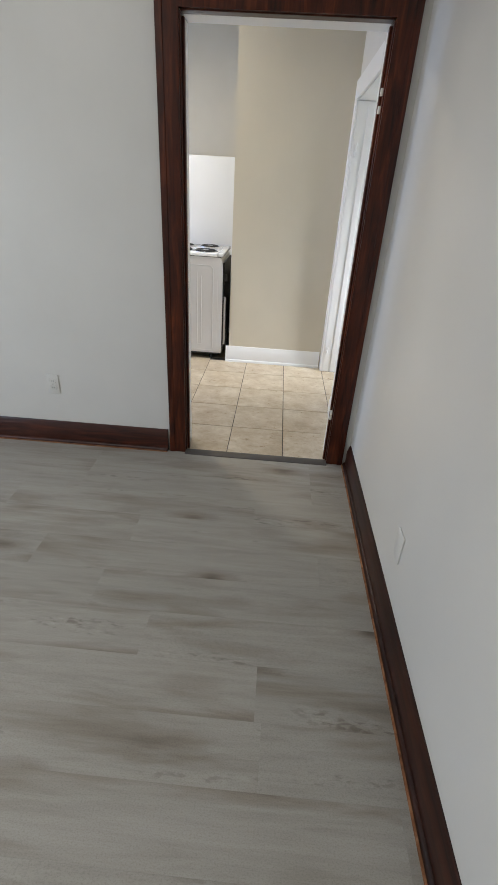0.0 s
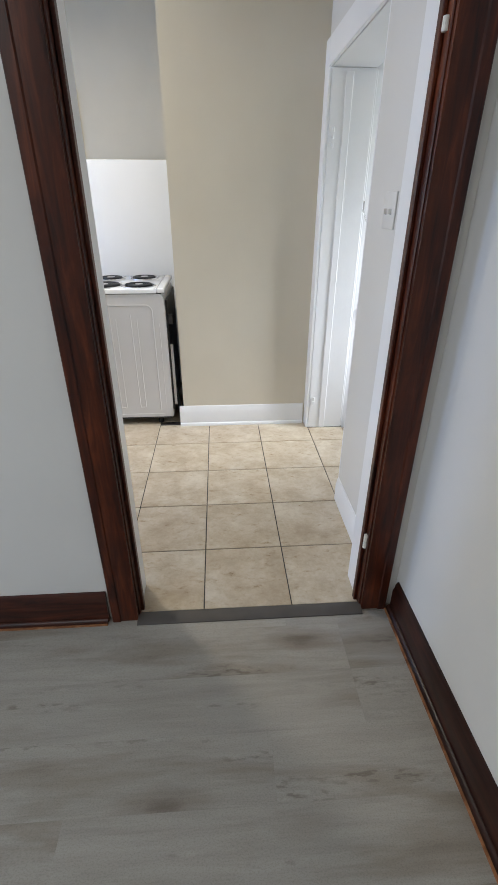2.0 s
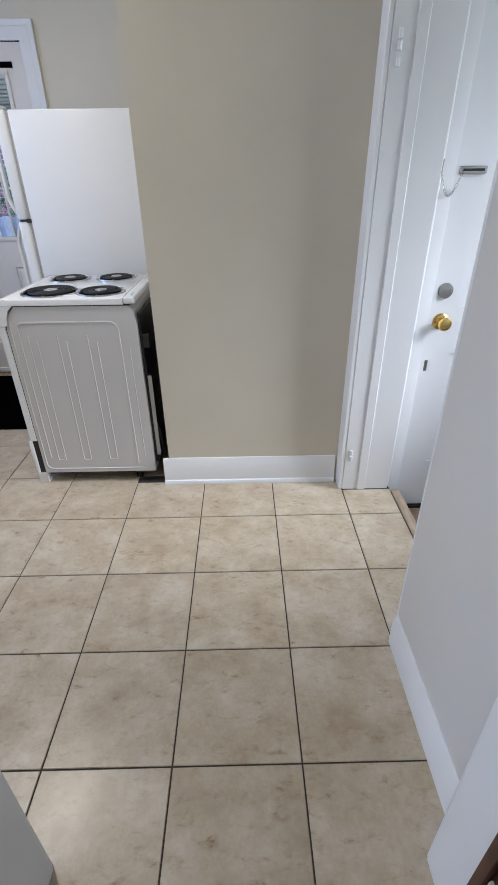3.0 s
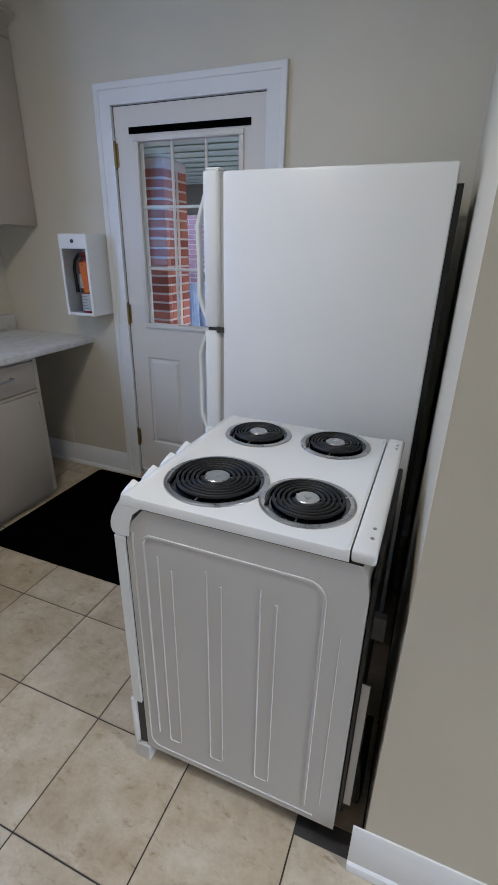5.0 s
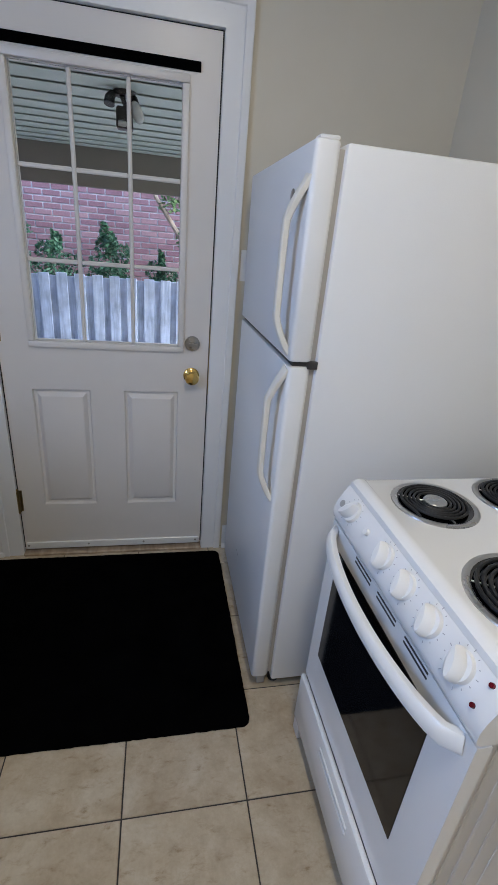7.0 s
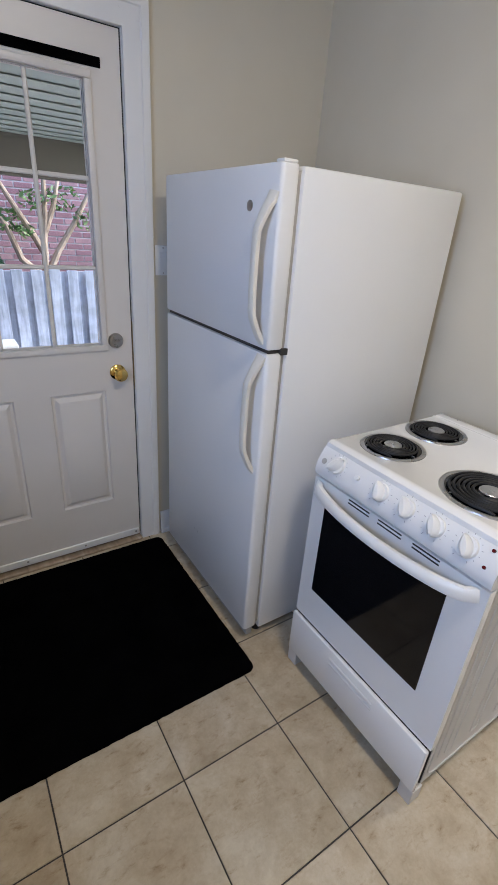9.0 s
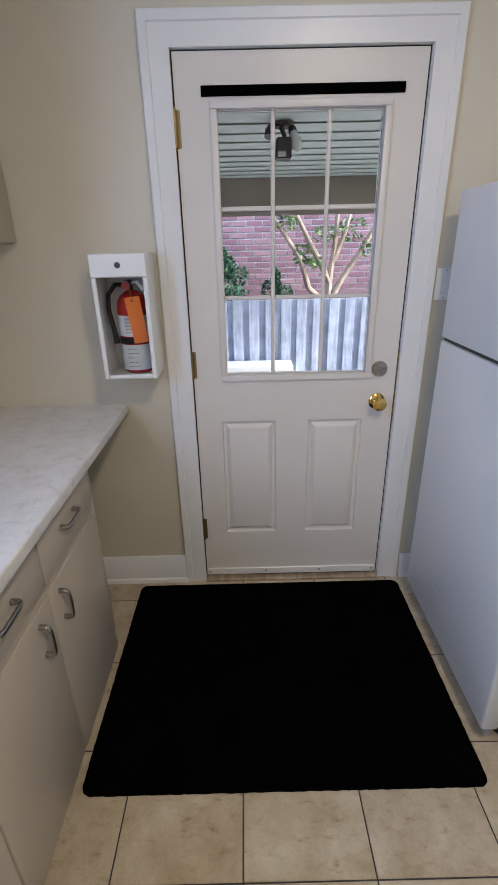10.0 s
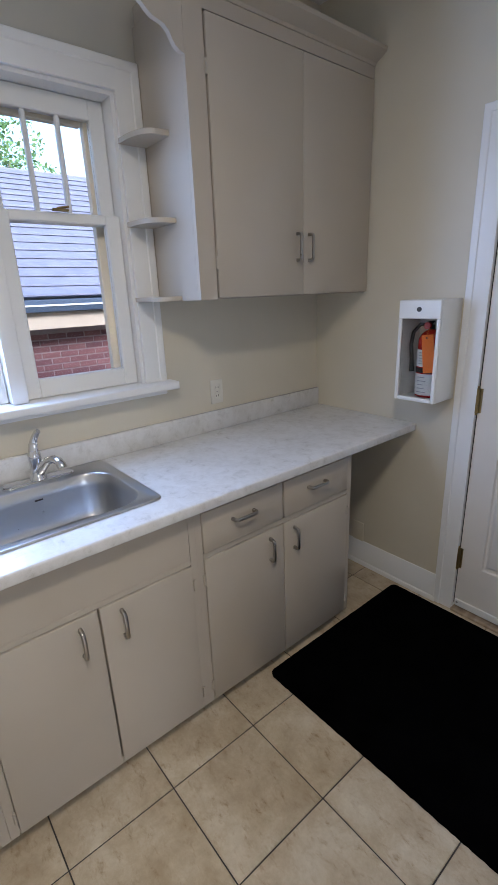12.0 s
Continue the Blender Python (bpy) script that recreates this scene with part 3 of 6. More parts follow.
for z in (0.275, 0.305, 1.705, 1.765):
    bm = cyl(B(), (OX1 - 0.003, -0.340, z), (OX1 - 0.003, -0.340, z + 0.026), 0.008, n=10)
    part("hinge_knuckle", bm, M_CREAM, doorway, "paint-covered hinge knuckle")

# white trim of the opening to the landing
opening = thing("opening_1", (0.70, 1.2, 0), "white painted cased opening to the side landing", "doorway")
tagged(opening, kind="structure")
bm = B()
bx(bm, XS - 0.018, XS - 0.001, 1.213, 1.304, 0.0, 2.085, 0.003)
part("casing", bm, M_TRIM, opening)
bm = B()
bx(bm, XS - 0.018, XS - 0.001, 0.275, 1.2125, 1.968, 2.085, 0.003)
part("casing_head", bm, M_TRIM, opening)
bm = B()
bx(bm, XS - 0.0005, 0.905, 1.212, 1.2318, 0.0, 1.966, 0.002)
part("jamb", bm, M_TRIM, opening)
bm = B()
bx(bm, 0.752, 0.79, 1.2065, 1.2118, 0.0, 1.95, 0.002, 1)
part("door_stop", bm, M_TRIM, opening)
bm = B()
bx(bm, XS - 0.0005, 0.905, 0.3553, 1.211, 1.966, 1.9845, 0.002)
part("head_lining", bm, M_TRIM, opening)
bm = B()
bx(bm, XS + 0.0, 0.905, 0.3553, 0.371, 0.0, 1.965, 0.003)
part("jamb", bm, M_TRIM, opening)
for z in (0.17, 0.20, 1.63, 1.67, 1.70):
    bm = cyl(B(), (0.706, 1.209, z), (0.706, 1.209, z + 0.022), 0.007, n=10)
    part("hinge_knuckle", bm, M_TRIM, opening)


# ---- the outside door ----
def knob_set(parent, c, d, brass=M_BRASS, name="knob"):
    """A round door knob on a rose; d is the way out of the door."""
    m = Matrix.Translation(c) @ Vector(d).to_track_quat('Z', 'Y').to_matrix().to_4x4()
    bm = lathe(B(), [(0, 0), (0.033, 0), (0.033, 0.004), (0.027, 0.009), (0.013, 0.012), (0.012, 0.028), (0.020, 0.034), (0.0275, 0.043),
                     (0.0285, 0.052), (0.024, 0.060), (0.012, 0.064), (0.0, 0.065)], m, 28)
    return part(name, bm, brass, parent, "polished round brass knob")


def deadbolt(parent, c, d):
    m = Matrix.Translation(c) @ Vector(d).to_track_quat('Z', 'Y').to_matrix().to_4x4()
    bm = lathe(B(), [(0, 0), (0.031, 0), (0.031, 0.006), (0.028, 0.012), (0.014, 0.014), (0, 0.014)], m, 28)
    bolt = part("deadbolt", bm, M_NICKEL, parent, "satin nickel deadbolt rose")
    bm = B()
    bx(bm, -0.016, 0.016, -0.004, 0.004, 0.014, 0.026, 0.002)
    bmesh.ops.transform(bm, matrix=m, verts=bm.verts[:])
    part("thumb_turn", bm, M_NICKEL, bolt)
    return bolt


def hinge(parent, x, y, z, h=0.105, material=M_OLDBRASS):
    bm = cyl(B(), (x, y, z - h / 2), (x, y, z + h / 2), 0.0095, n=12)
    bx(bm, x - 0.004, x + 0.018, y + 0.004, y + 0.007, z - h / 2, z + h / 2)
    for k in (-0.55, 0.55):
        ball(bm, (x, y, z + k * h), 0.006, u=8, v=6)
    return part("hinge", bm, material, parent, "aged brass hinge")


def raised_panel(bm, x0, x1, z0, z1, y):
    """A pressed panel in a steel door: a sunk moulding and a raised field, facing -y."""
    rings = [(0.0, 0.0), (0.005, 0.0110), (0.015, 0.0118), (0.030, -0.001), (0.036, -0.003)]
    loops = []
    for inset, dy in rings:
        loops.append([bm.verts.new(v) for v in ((x0 + inset, y + dy, z0 + inset), (x1 - inset, y + dy, z0 + inset),
                                                 (x1 - inset, y + dy, z1 - inset), (x0 + inset, y + dy, z1 - inset))])
    for a, b in zip(loops, loops[1:]):
        for k in range(4):
            bm.faces.new((a[k], a[(k + 1) % 4], b[(k + 1) % 4], b[k]))
    bm.faces.new(loops[-1])


DX0, DX1, DZ0, DZ1, DY = -1.872, -1.062, 0.022, 2.040, 2.862
GX0, GX1, GZ0, GZ1 = -1.737, -1.189, 1.005, 1.888
back_door = thing("door_1", ((DX0 + DX1) / 2, DY, 0), "greige half-glazed steel back door, closed", "door")
tagged(back_door, kind="structure")
PAN = [(-1.768, -1.543, 0.262, 0.808), (-1.408, -1.183, 0.262, 0.808)]
bm = B()
xs = [DX0, PAN[0][0], GX0, PAN[0][1], PAN[1][0], GX1, PAN[1][1], DX1]
xs = sorted(xs)
zs = [DZ0, PAN[0][2], PAN[0][3], GZ0, GZ1, DZ1]
for xa, xb in zip(xs, xs[1:]):
    for za, zb in zip(zs, zs[1:]):
        xm, zm = (xa + xb) / 2, (za + zb) / 2
        if GX0 < xm < GX1 and GZ0 < zm < GZ1:
            continue
        if any(p[0] < xm < p[1] and p[2] < zm < p[3] for p in PAN):
            continue
        bm.faces.new([bm.verts.new(v) for v in ((xa, DY, za), (xb, DY, za), (xb, DY, zb), (xa, DY, zb))])
for p in PAN:
    raised_panel(bm, *p, DY)
bmesh.ops.remove_doubles(bm, verts=bm.verts[:], dist=0.0004)
bx(bm, DX0, GX0, DY + 0.0135, DY + 0.045, DZ0, DZ1)
bx(bm, GX1, DX1, DY + 0.0135, DY + 0.045, DZ0, DZ1)
bx(bm, GX0, GX1, DY + 0.0135, DY + 0.045, DZ0, GZ0)
bx(bm, GX0, GX1, DY + 0.0135, DY + 0.045, GZ1, DZ1)
bx(bm, DX0, DX0 + 0.001, DY + 0.0005, DY + 0.0130, DZ0, DZ1)
bx(bm, DX1 - 0.001, DX1, DY + 0.0005, DY + 0.0130, DZ0, DZ1)
leaf = part("leaf", bm, M_DOOR, back_door, smooth=20)
F = 0.024
bm = B()
for x0, x1, z0, z1 in ((GX0 - F, GX1 + F, GZ0 - F, GZ0), (GX0 - F, GX1 + F, GZ1, GZ1 + F), (GX0 - F, GX0, GZ0, GZ1), (GX1, GX1 + F, GZ0, GZ1)):
    bx(bm, x0, x1, DY - 0.010, DY - 0.0005, z0, z1, 0.004, 2)
frame_ob = part("glazing_frame", bm, M_DOOR, back_door)
for x in (-1.5545, -1.366):
    bm = bx(B(), x - 0.0075, x + 0.0075, DY + 0.010, DY + 0.021, GZ0, GZ1, 0.004)
    part("muntin", bm, M_DOOR, frame_ob)
gx = [GX0, -1.562, -1.547, -1.3735, -1.3585, GX1]
for z in (1.600, 1.300):
    for a, b in ((0, 1), (2, 3), (4, 5)):
        bm = bx(B(), gx[a], gx[b], DY + 0.0102, DY + 0.0208, z - 0.0075, z + 0.0075, 0.003)
        part("muntin", bm, M_DOOR, frame_ob)
bm = bx(B(), GX0, GX1, DY + 0.024, DY + 0.029, GZ0, GZ1)
pane = part("pane", bm, M_GLASS, back_door, "clear glass pane")
pane.visible_shadow = False
bm = bx(B(), -1.786, -1.130, DY - 0.006, DY - 0.0006, 1.922, 1.951, 0.001)
part("draught_strip", bm, M_RUG, back_door, "black adhesive strip")
bm = bx(B(), DX0 + 0.006, DX1 - 0.006, DY - 0.010, DY - 0.0006, 0.026, 0.062, 0.003)
sweep = part("door_sweep", bm, M_PLASTIC, back_door, "pale plastic door sweep")
for x in (-1.855, -1.59, -1.335, -1.085):
    bm = cyl(B(), (x, DY - 0.0105, 0.047), (x, DY - 0.013, 0.047), 0.005, n=8)
    part("screw", bm, M_NICKEL, sweep)
knob_set(back_door, (-1.130, DY - 0.0005, 0.885), (0, -1, 0))
deadbolt(back_door, (-1.130, DY - 0.0005, 1.020), (0, -1, 0))
for z in (1.835, 1.050, 0.285):
    hinge(back_door, DX0 - 0.004, DY - 0.008, z)
bm = bx(B(), DX1 + 0.002, DX1 + 0.008, DY - 0.003, DY + 0.006, 0.80, 1.095, 0.001)
part("strike_plate", bm, M_OLDBRASS, back_door, "dark narrow strike plate")
# dark fillers that paint the shade of the gap between leaf and jamb
for x0, x1, z0, z1 in ((DX0 - 0.0052, DX0 - 0.0002, 0.03, 2.0402), (DX1 + 0.0002, DX1 + 0.0052, 0.03, 2.0402), (DX0 - 0.0052, DX1 + 0.0052, 2.0404, 2.0442)):
    part("weather_strip", bx(B(), x0, x1, DY + 0.003, DY + 0.030, z0, z1), M_RUBBER, back_door, "dark strip standing in for the shaded gap round the leaf")
part("casing", casing_round(-1.877, -1.055, 0.0, 2.045, YN, 0.092, 0.022), M_TRIM, back_door, "white painted casing")
for x0, x1 in ((-1.899, -1.8775), (-1.0565, -1.0355)):
    bm = bx(B(), x0, x1, YN - 0.002, YN + 0.139, 0.0, 2.044)
    part("jamb", bm, M_TRIM, back_door)
bm = bx(B(), -1.899, -1.0355, YN - 0.002, YN + 0.139, 2.0445, 2.0615)
part("jamb_head", bm, M_TRIM, back_door)
bm = bx(B(), -1.8770, -1.0570, YN - 0.028, YN + 0.139, -0.06, 0.014, 0.004)
part("sill", bm, M_TANWOOD, back_door, "worn tan wooden door sill")

# ---- the landing's entrance door ----
side_door = thing("door_2", (1.42, 1.30, -0.18), "white painted entrance door with a chain lock, closed", "door")
tagged(side_door, kind="structure")
SX0, SX1, SY = 0.990, 1.816, 1.300
bm = B()
bx(bm, SX0, SX1, SY + 0.008, SY + 0.045, -0.165, 1.862)
for x0, x1, z0, z1 in ((SX0, SX0 + 0.12, -0.165, 1.862), (SX1 - 0.12, SX1, -0.165, 1.862), (SX0 + 0.12, SX1 - 0.12, -0.165, 0.10),
                       (SX0 + 0.12, SX1 - 0.12, 0.66, 0.86), (SX0 + 0.12, SX1 - 0.12, 1.74, 1.862)):
    bx(bm, x0, x1, SY, SY + 0.0079, z0, z1)
part("leaf", bm, M_TRIM, side_door)
knob_set(side_door, (SX0 + 0.052, SY - 0.0005, 0.80), (0, -1, 0))
deadbolt(side_door, (SX0 + 0.048, SY - 0.0005, 0.925), (0, -1, 0))
bm = bx(B(), SX0 + 0.01, SX0 + 0.11, SY - 0.012, SY - 0.0005, 1.338, 1.362, 0.002)
track = part("chain_track", bm, M_NICKEL, side_door, "metal track of the door chain")
bm = bx(B(), SX0 + 0.022, SX0 + 0.10, SY - 0.0135, SY - 0.0122, 1.346, 1.354)
part("slot", bm, M_VOID, track)
bm = bx(B(), 0.915, 0.929, 1.2605, 1.2712, 1.33, 1.385, 0.002)
anchor = part("chain_anchor", bm, M_NICKEL, side_door)
bm = B()
prev = None
for k in range(13):
    u = k / 12
    p = Vector((0.922 + u * (SX0 + 0.02 - 0.922), 1.253 + 0.027 * u, 1.34 - 0.075 * math.sin(math.pi * u) + 0.008 * u))
    if prev is not None:
        mid, d = (prev + p) / 2, (p - prev).normalized()
        up = d.orthogonal().normalized() if k % 2 else d.cross(d.orthogonal()).normalized()
        loop = [mid + d * 0.0085 * math.cos(a) + up * 0.0045 * math.sin(a) for a in (2 * math.pi * j / 8 for j in range(9))]
        tube(bm, loop, 0.0012, 5)
    prev = p
part("chain", bm, M_NICKEL, side_door)
bm = bx(B(), SX0 + 0.012, SX0 + 0.03, SY - 0.008, SY - 0.0005, 0.58, 0.63, 0.002)
part("lock_plate", bm, M_NICKEL, side_door)
bm = prism(B(), [(SX0 - 0.010 - a, 1.2915 - b) for a, b in casing_profile(0.073, 0.020)], 'z', -0.18, 1.97)
part("casing_west", bm, M_TRIM, side_door)
bm = prism(B(), [(SX1 + 0.006 + a, 1.2915 - b) for a, b in casing_profile(0.092, 0.022)], 'z', -0.18, 1.97)
part("casing_east", bm, M_TRIM, side_door)
bm = prism(B(), [(1.2915 - b, 1.875 + a) for a, b in casing_profile(0.092, 0.022)], 'x', SX0 - 0.005, SX1 + 0.005)
part("casing_head", bm, M_TRIM, side_door)
# black filler in place of the shade in the gap beside the leaf
bm = bx(B(), SX0 - 0.0095, SX0 - 0.0015, SY - 0.004, SY + 0.03, -0.168, 1.87)
part("weather_strip", bm, M_VOID, side_door, "dark strip standing in for the shaded gap at the door edge")
bm = bx(B(), SX0, SX1, SY - 0.02, SY + 0.09, -0.19, -0.168)
part("sill", bm, M_VOID, side_door, "dark door sill")


# ---- stove ----
def coil_burner(parent, c, r, way=200):
    """A coil element over a polished drip bowl; way is the side on which its terminals leave."""
    x, y, z = c
    m = Matrix.Translation(c)
    bm = lathe(B(), [(r, 0.0), (r - 0.001, 0.0030), (r - 0.005, 0.0050), (r - 0.010, 0.0044), (r - 0.0135, 0.0034), (r - 0.0145, 0.0005)], m, 48)
    burner = part("burner", bm, M_RIM, parent, "electric coil burner in a satin metal ring")
    bm = lathe(B(), [(r - 0.0138, 0.0032), (r - 0.022, 0.0018), (r * 0.55, 0.0011), (r * 0.3, 0.0009), (0.0, 0.0008)], m, 40)
    part("drip_pan", bm, M_BOWL, burner, "dark polished drip bowl")
    bm = B()
    turns = 6 if r > 0.11 else 5
    hub = 0.031 if r > 0.11 else 0.0265
    r0, r1 = hub + 0.004, r - 0.0215
    steps = turns * 26
    pts = []
    for k in range(steps + 1):
        rr = r0 + (r1 - r0) * k / steps
        a = radians(way) + (k - steps) * 2 * math.pi / 26
        pts.append((x + rr * math.cos(a), y + rr * math.sin(a), z + 0.007))
    pitch = (r1 - r0) / turns
    u, w = Vector((math.cos(radians(way)), math.sin(radians(way)), 0)), Vector((-math.sin(radians(way)), math.cos(radians(way)), 0))
    end = Vector(pts[-1])
    pts += [end + w * 0.012 + u * 0.001, end + w * 0.022 + u * 0.004 - Vector((0, 0, 0.001)), end + w * 0.028 + u * 0.005 - Vector((0, 0, 0.003))]
    tube(bm, pts, pitch * 0.41, 8, 0.85)
    part("coil", bm, M_BLACK, burner, "black spiral heating coil")
    for a in (30, 150, 270):
        u = Vector((math.cos(radians(a)), math.sin(radians(a)), 0))
        bm = tube(B(), [Vector(c) + u * 0.02 + Vector((0, 0, 0.0032)), Vector(c) + u * (r - 0.016) + Vector((0, 0, 0.0032))], 0.0018, 6)
        part("support", bm, M_STEEL, burner)
    bm = lathe(B(), [(hub, 0.002), (hub, 0.0095), (hub - 0.002, 0.0112), (0.0075, 0.0112), (0.0065, 0.0130), (0, 0.0132)], m, 28)
    part("cap", bm, M_RIM, burner, "satin metal centre cap")


SY0, SY1 = 1.311, 1.893
stove = thing("stove", (-0.54, (SY0 + SY1) / 2, 0), "white freestanding electric coil range with black oven window", "stove")
bm = B()
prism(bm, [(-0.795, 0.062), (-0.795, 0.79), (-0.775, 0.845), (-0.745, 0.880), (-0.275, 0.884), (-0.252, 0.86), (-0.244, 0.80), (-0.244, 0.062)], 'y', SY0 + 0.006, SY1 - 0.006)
part("body", bm, M_PANEL_SHADE, stove, "white side panels with pressed ribs, shade in their grey tone")


def arc(cx, cz, r, a0, a1, n=5):
    return [(cx + r * math.cos(radians(a0 + (a1 - a0) * k / n)), cz + r * math.sin(radians(a0 + (a1 - a0) * k / n))) for k in range(n + 1)]


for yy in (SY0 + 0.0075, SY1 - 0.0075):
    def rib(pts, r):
        part("rib", tube(B(), [(px, yy, pz) for px, pz in pts], r, 6, 1.0), M_PANEL_SHADE, stove)
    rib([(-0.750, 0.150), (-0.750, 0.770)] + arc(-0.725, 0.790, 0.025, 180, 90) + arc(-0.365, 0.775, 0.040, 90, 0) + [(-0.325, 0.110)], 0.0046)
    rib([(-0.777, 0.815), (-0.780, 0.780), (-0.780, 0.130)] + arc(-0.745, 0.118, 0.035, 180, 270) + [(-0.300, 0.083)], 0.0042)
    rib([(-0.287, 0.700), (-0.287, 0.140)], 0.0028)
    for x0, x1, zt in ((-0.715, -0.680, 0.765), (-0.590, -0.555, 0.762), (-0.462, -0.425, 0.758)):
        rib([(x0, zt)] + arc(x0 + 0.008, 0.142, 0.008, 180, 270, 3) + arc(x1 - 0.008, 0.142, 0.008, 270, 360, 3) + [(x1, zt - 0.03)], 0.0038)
part("seam", bx(B(), -0.785, -0.262, SY0 + 0.0048, SY1 - 0.0048, 0.8810, 0.8857), M_VOID, stove, "dark seam under the cooktop")
bm = bx(B(), -0.2875, -0.240, SY0, SY1, 0.886, 0.915, 0.008, 3)
back_strip = part("back_strip", bm, M_ENAMEL, stove)
for y in (SY0 + 0.05, SY0 + 0.085, SY1 - 0.05, SY1 - 0.075):
    bm = cyl(B(), (-0.257, y, 0.9152), (-0.257, y, 0.917), 0.0035, n=10)
    part("screw", bm, M_NICKEL, back_strip)
bm = B()
prism(bm, [(-0.800, 0.886), (-0.7975, 0.9065), (-0.788, 0.9135), (-0.770, 0.9140), (-0.764, 0.9105), (-0.300, 0.9105), (-0.294, 0.9145), (-0.289, 0.913), (-0.289, 0.886)], 'y', SY0, SY1)
bmesh.ops.bevel(bm, geom=[e for e in bm.edges if abs(e.verts[0].co.y - e.verts[1].co.y) < 1e-5 and min(e.verts[0].co.z, e.verts[1].co.z) > 0.89], offset=0.006, segments=2, affect='EDGES', profile=0.5)
part("cooktop", bm, M_ENAMEL, stove, "glossy white enamel cooktop")
for c, r in (((-0.646, 1.771, 0.9105), 0.098), ((-0.420, 1.786, 0.9105), 0.098), ((-0.632, 1.463, 0.9105), 0.126), ((-0.409, 1.452, 0.9105), 0.107)):
    coil_burner(stove, c, r)
bm = B()
prism(bm, [(-0.820, 0.803), (-0.828, 0.807), (-0.8315, 0.818), (-0.831, 0.832), (-0.826, 0.850), (-0.8165, 0.869), (-0.8065, 0.886), (-0.8005, 0.8945), (-0.798, 0.885), (-0.746, 0.8855), (-0.768, 0.866), (-0.781, 0.838), (-0.7865, 0.803)], 'y', SY0, SY1)
panel = part("control_panel", bm, M_ENAMEL, stove, "sloping white control panel")
slope = Vector((-0.844, 0, 0.537)).normalized()
uphill = Vector((0.537, 0, 0.844)).normalized()
for y in (1.815, 1.650, 1.565, 1.478, 1.392):
    c = Vector((-0.8185, y, 0.8655)) - slope * 0.001
    m = Matrix.Translation(c) @ slope.to_track_quat('Z', 'Y').to_matrix().to_4x4()
    bm = lathe(B(), [(0.0265, 0.0), (0.0265, 0.004), (0.0245, 0.009), (0, 0.010)], m, 24)
    knob = part("knob", bm, M_PLASTIC, panel, "white plastic control knob")
    turn = radians(28 if y < 1.7 else -35)
    along = uphill * math.cos(turn) + Vector((0, 1, 0)) * math.sin(turn)
    across = slope.cross(along)
    leaf_bm = B()
    layers = []
    for lift, sl, sw in ((0.008, 1.0, 1.0), (0.014, 0.98, 0.92), (0.024, 0.92, 0.62), (0.0275, 0.82, 0.36)):
        ring = []
        for k in range(20):
            a = 2 * math.pi * k / 20
            lng = 0.0285 * math.cos(a)
            wid = 0.0170 * math.sin(a) * (1 - 0.55 * max(0.0, math.cos(a)) ** 2)
            ring.append(leaf_bm.verts.new(c + slope * lift + along * lng * sl + across * wid * sw))
        layers.append(ring)
    for ra, rb in zip(layers, layers[1:]):
        for k in range(20):
            leaf_bm.faces.new((ra[k], ra[(k + 1) % 20], rb[(k + 1) % 20], rb[k]))
    leaf_bm.faces.new(layers[-1])
    leaf_bm.faces.new(layers[0][::-1])
    part("grip", leaf_bm, M_PLASTIC, knob)
    bm = B()
    for k in range(13):
        a = radians(-150 + 25 * k)
        t = uphill * math.cos(a) + Vector((0, 1, 0)) * math.sin(a)
        ln = 0.0030 if k % 3 else 0.0050
        p = c + t * 0.0315 + slope * 0.0026
        w = slope.cross(t) * 0.0007
        bm.faces.new([bm.verts.new(v) for v in (p - w, p + w, p + t * ln + w, p + t * ln - w)])
    part("dial_mark", bm, M_INK, panel, "small grey dial marks", smooth=None)
bm = cyl(B(), Vector((-0.8185, 1.734, 0.8655)) - slope * 0.001, Vector((-0.8185, 1.734, 0.8655)) + slope * 0.008, 0.008, 0.007, 14)
part("button", bm, M_PLASTIC, panel)
for x, z in ((-0.807, 0.8855), (-0.8265, 0.8485)):
    bm = cyl(B(), Vector((x, 1.341, z)) - slope * 0.002, Vector((x, 1.341, z)) + slope * 0.004, 0.0046, 0.004, 12)
    part("indicator_light", bm, M_REDLENS, panel, "dark red indicator light")
bm = cyl(B(), Vector((-0.8225, 1.868, 0.8575)) - slope * 0.001, Vector((-0.8225, 1.868, 0.8575)) + slope * 0.0015, 0.009, n=14)
part("badge", bm, M_GREYPL, panel, "small round grey badge")
# oven door with its window
bm = B()
OG = (1.400, 1.832, 0.385, 0.738)
for y0, y1, z0, z1 in ((SY0, OG[0], 0.247, 0.798), (OG[1], SY1, 0.247, 0.798), (OG[0], OG[1], 0.247, OG[2]), (OG[0], OG[1], OG[3], 0.798)):
    bx(bm, -0.825, -0.799, y0, y1, z0, z1)
bmesh.ops.remove_doubles(bm, verts=bm.verts[:], dist=0.0002)
oven_door = part("oven_door", bm, M_ENAMEL, stove, "white oven door")
bm = bx(B(), -0.8272, -0.800, OG[0] - 0.001, OG[1] + 0.001, OG[2] - 0.001, OG[3] + 0.001, 0.001)
part("window", bm, M_OVENGL, oven_door, "black oven window glass")
n = 26
pts, wide, thick = [], [], []
for k in range(n + 1):
    u = k / n
    bow = math.sin(math.pi * u) ** 0.45
    pts.append((-0.822 - 0.056 * bow, SY0 + 0.024 + (SY1 - SY0 - 0.044) * u, 0.774 - 0.012 * bow))
    wide.append(0.0185 - 0.003 * math.sin(math.pi * u))
    thick.append(0.0105)
part("handle", strap(B(), pts, wide, thick, (0.25, 0, 1)), M_PLASTIC, oven_door, "bowed flat white oven handle")
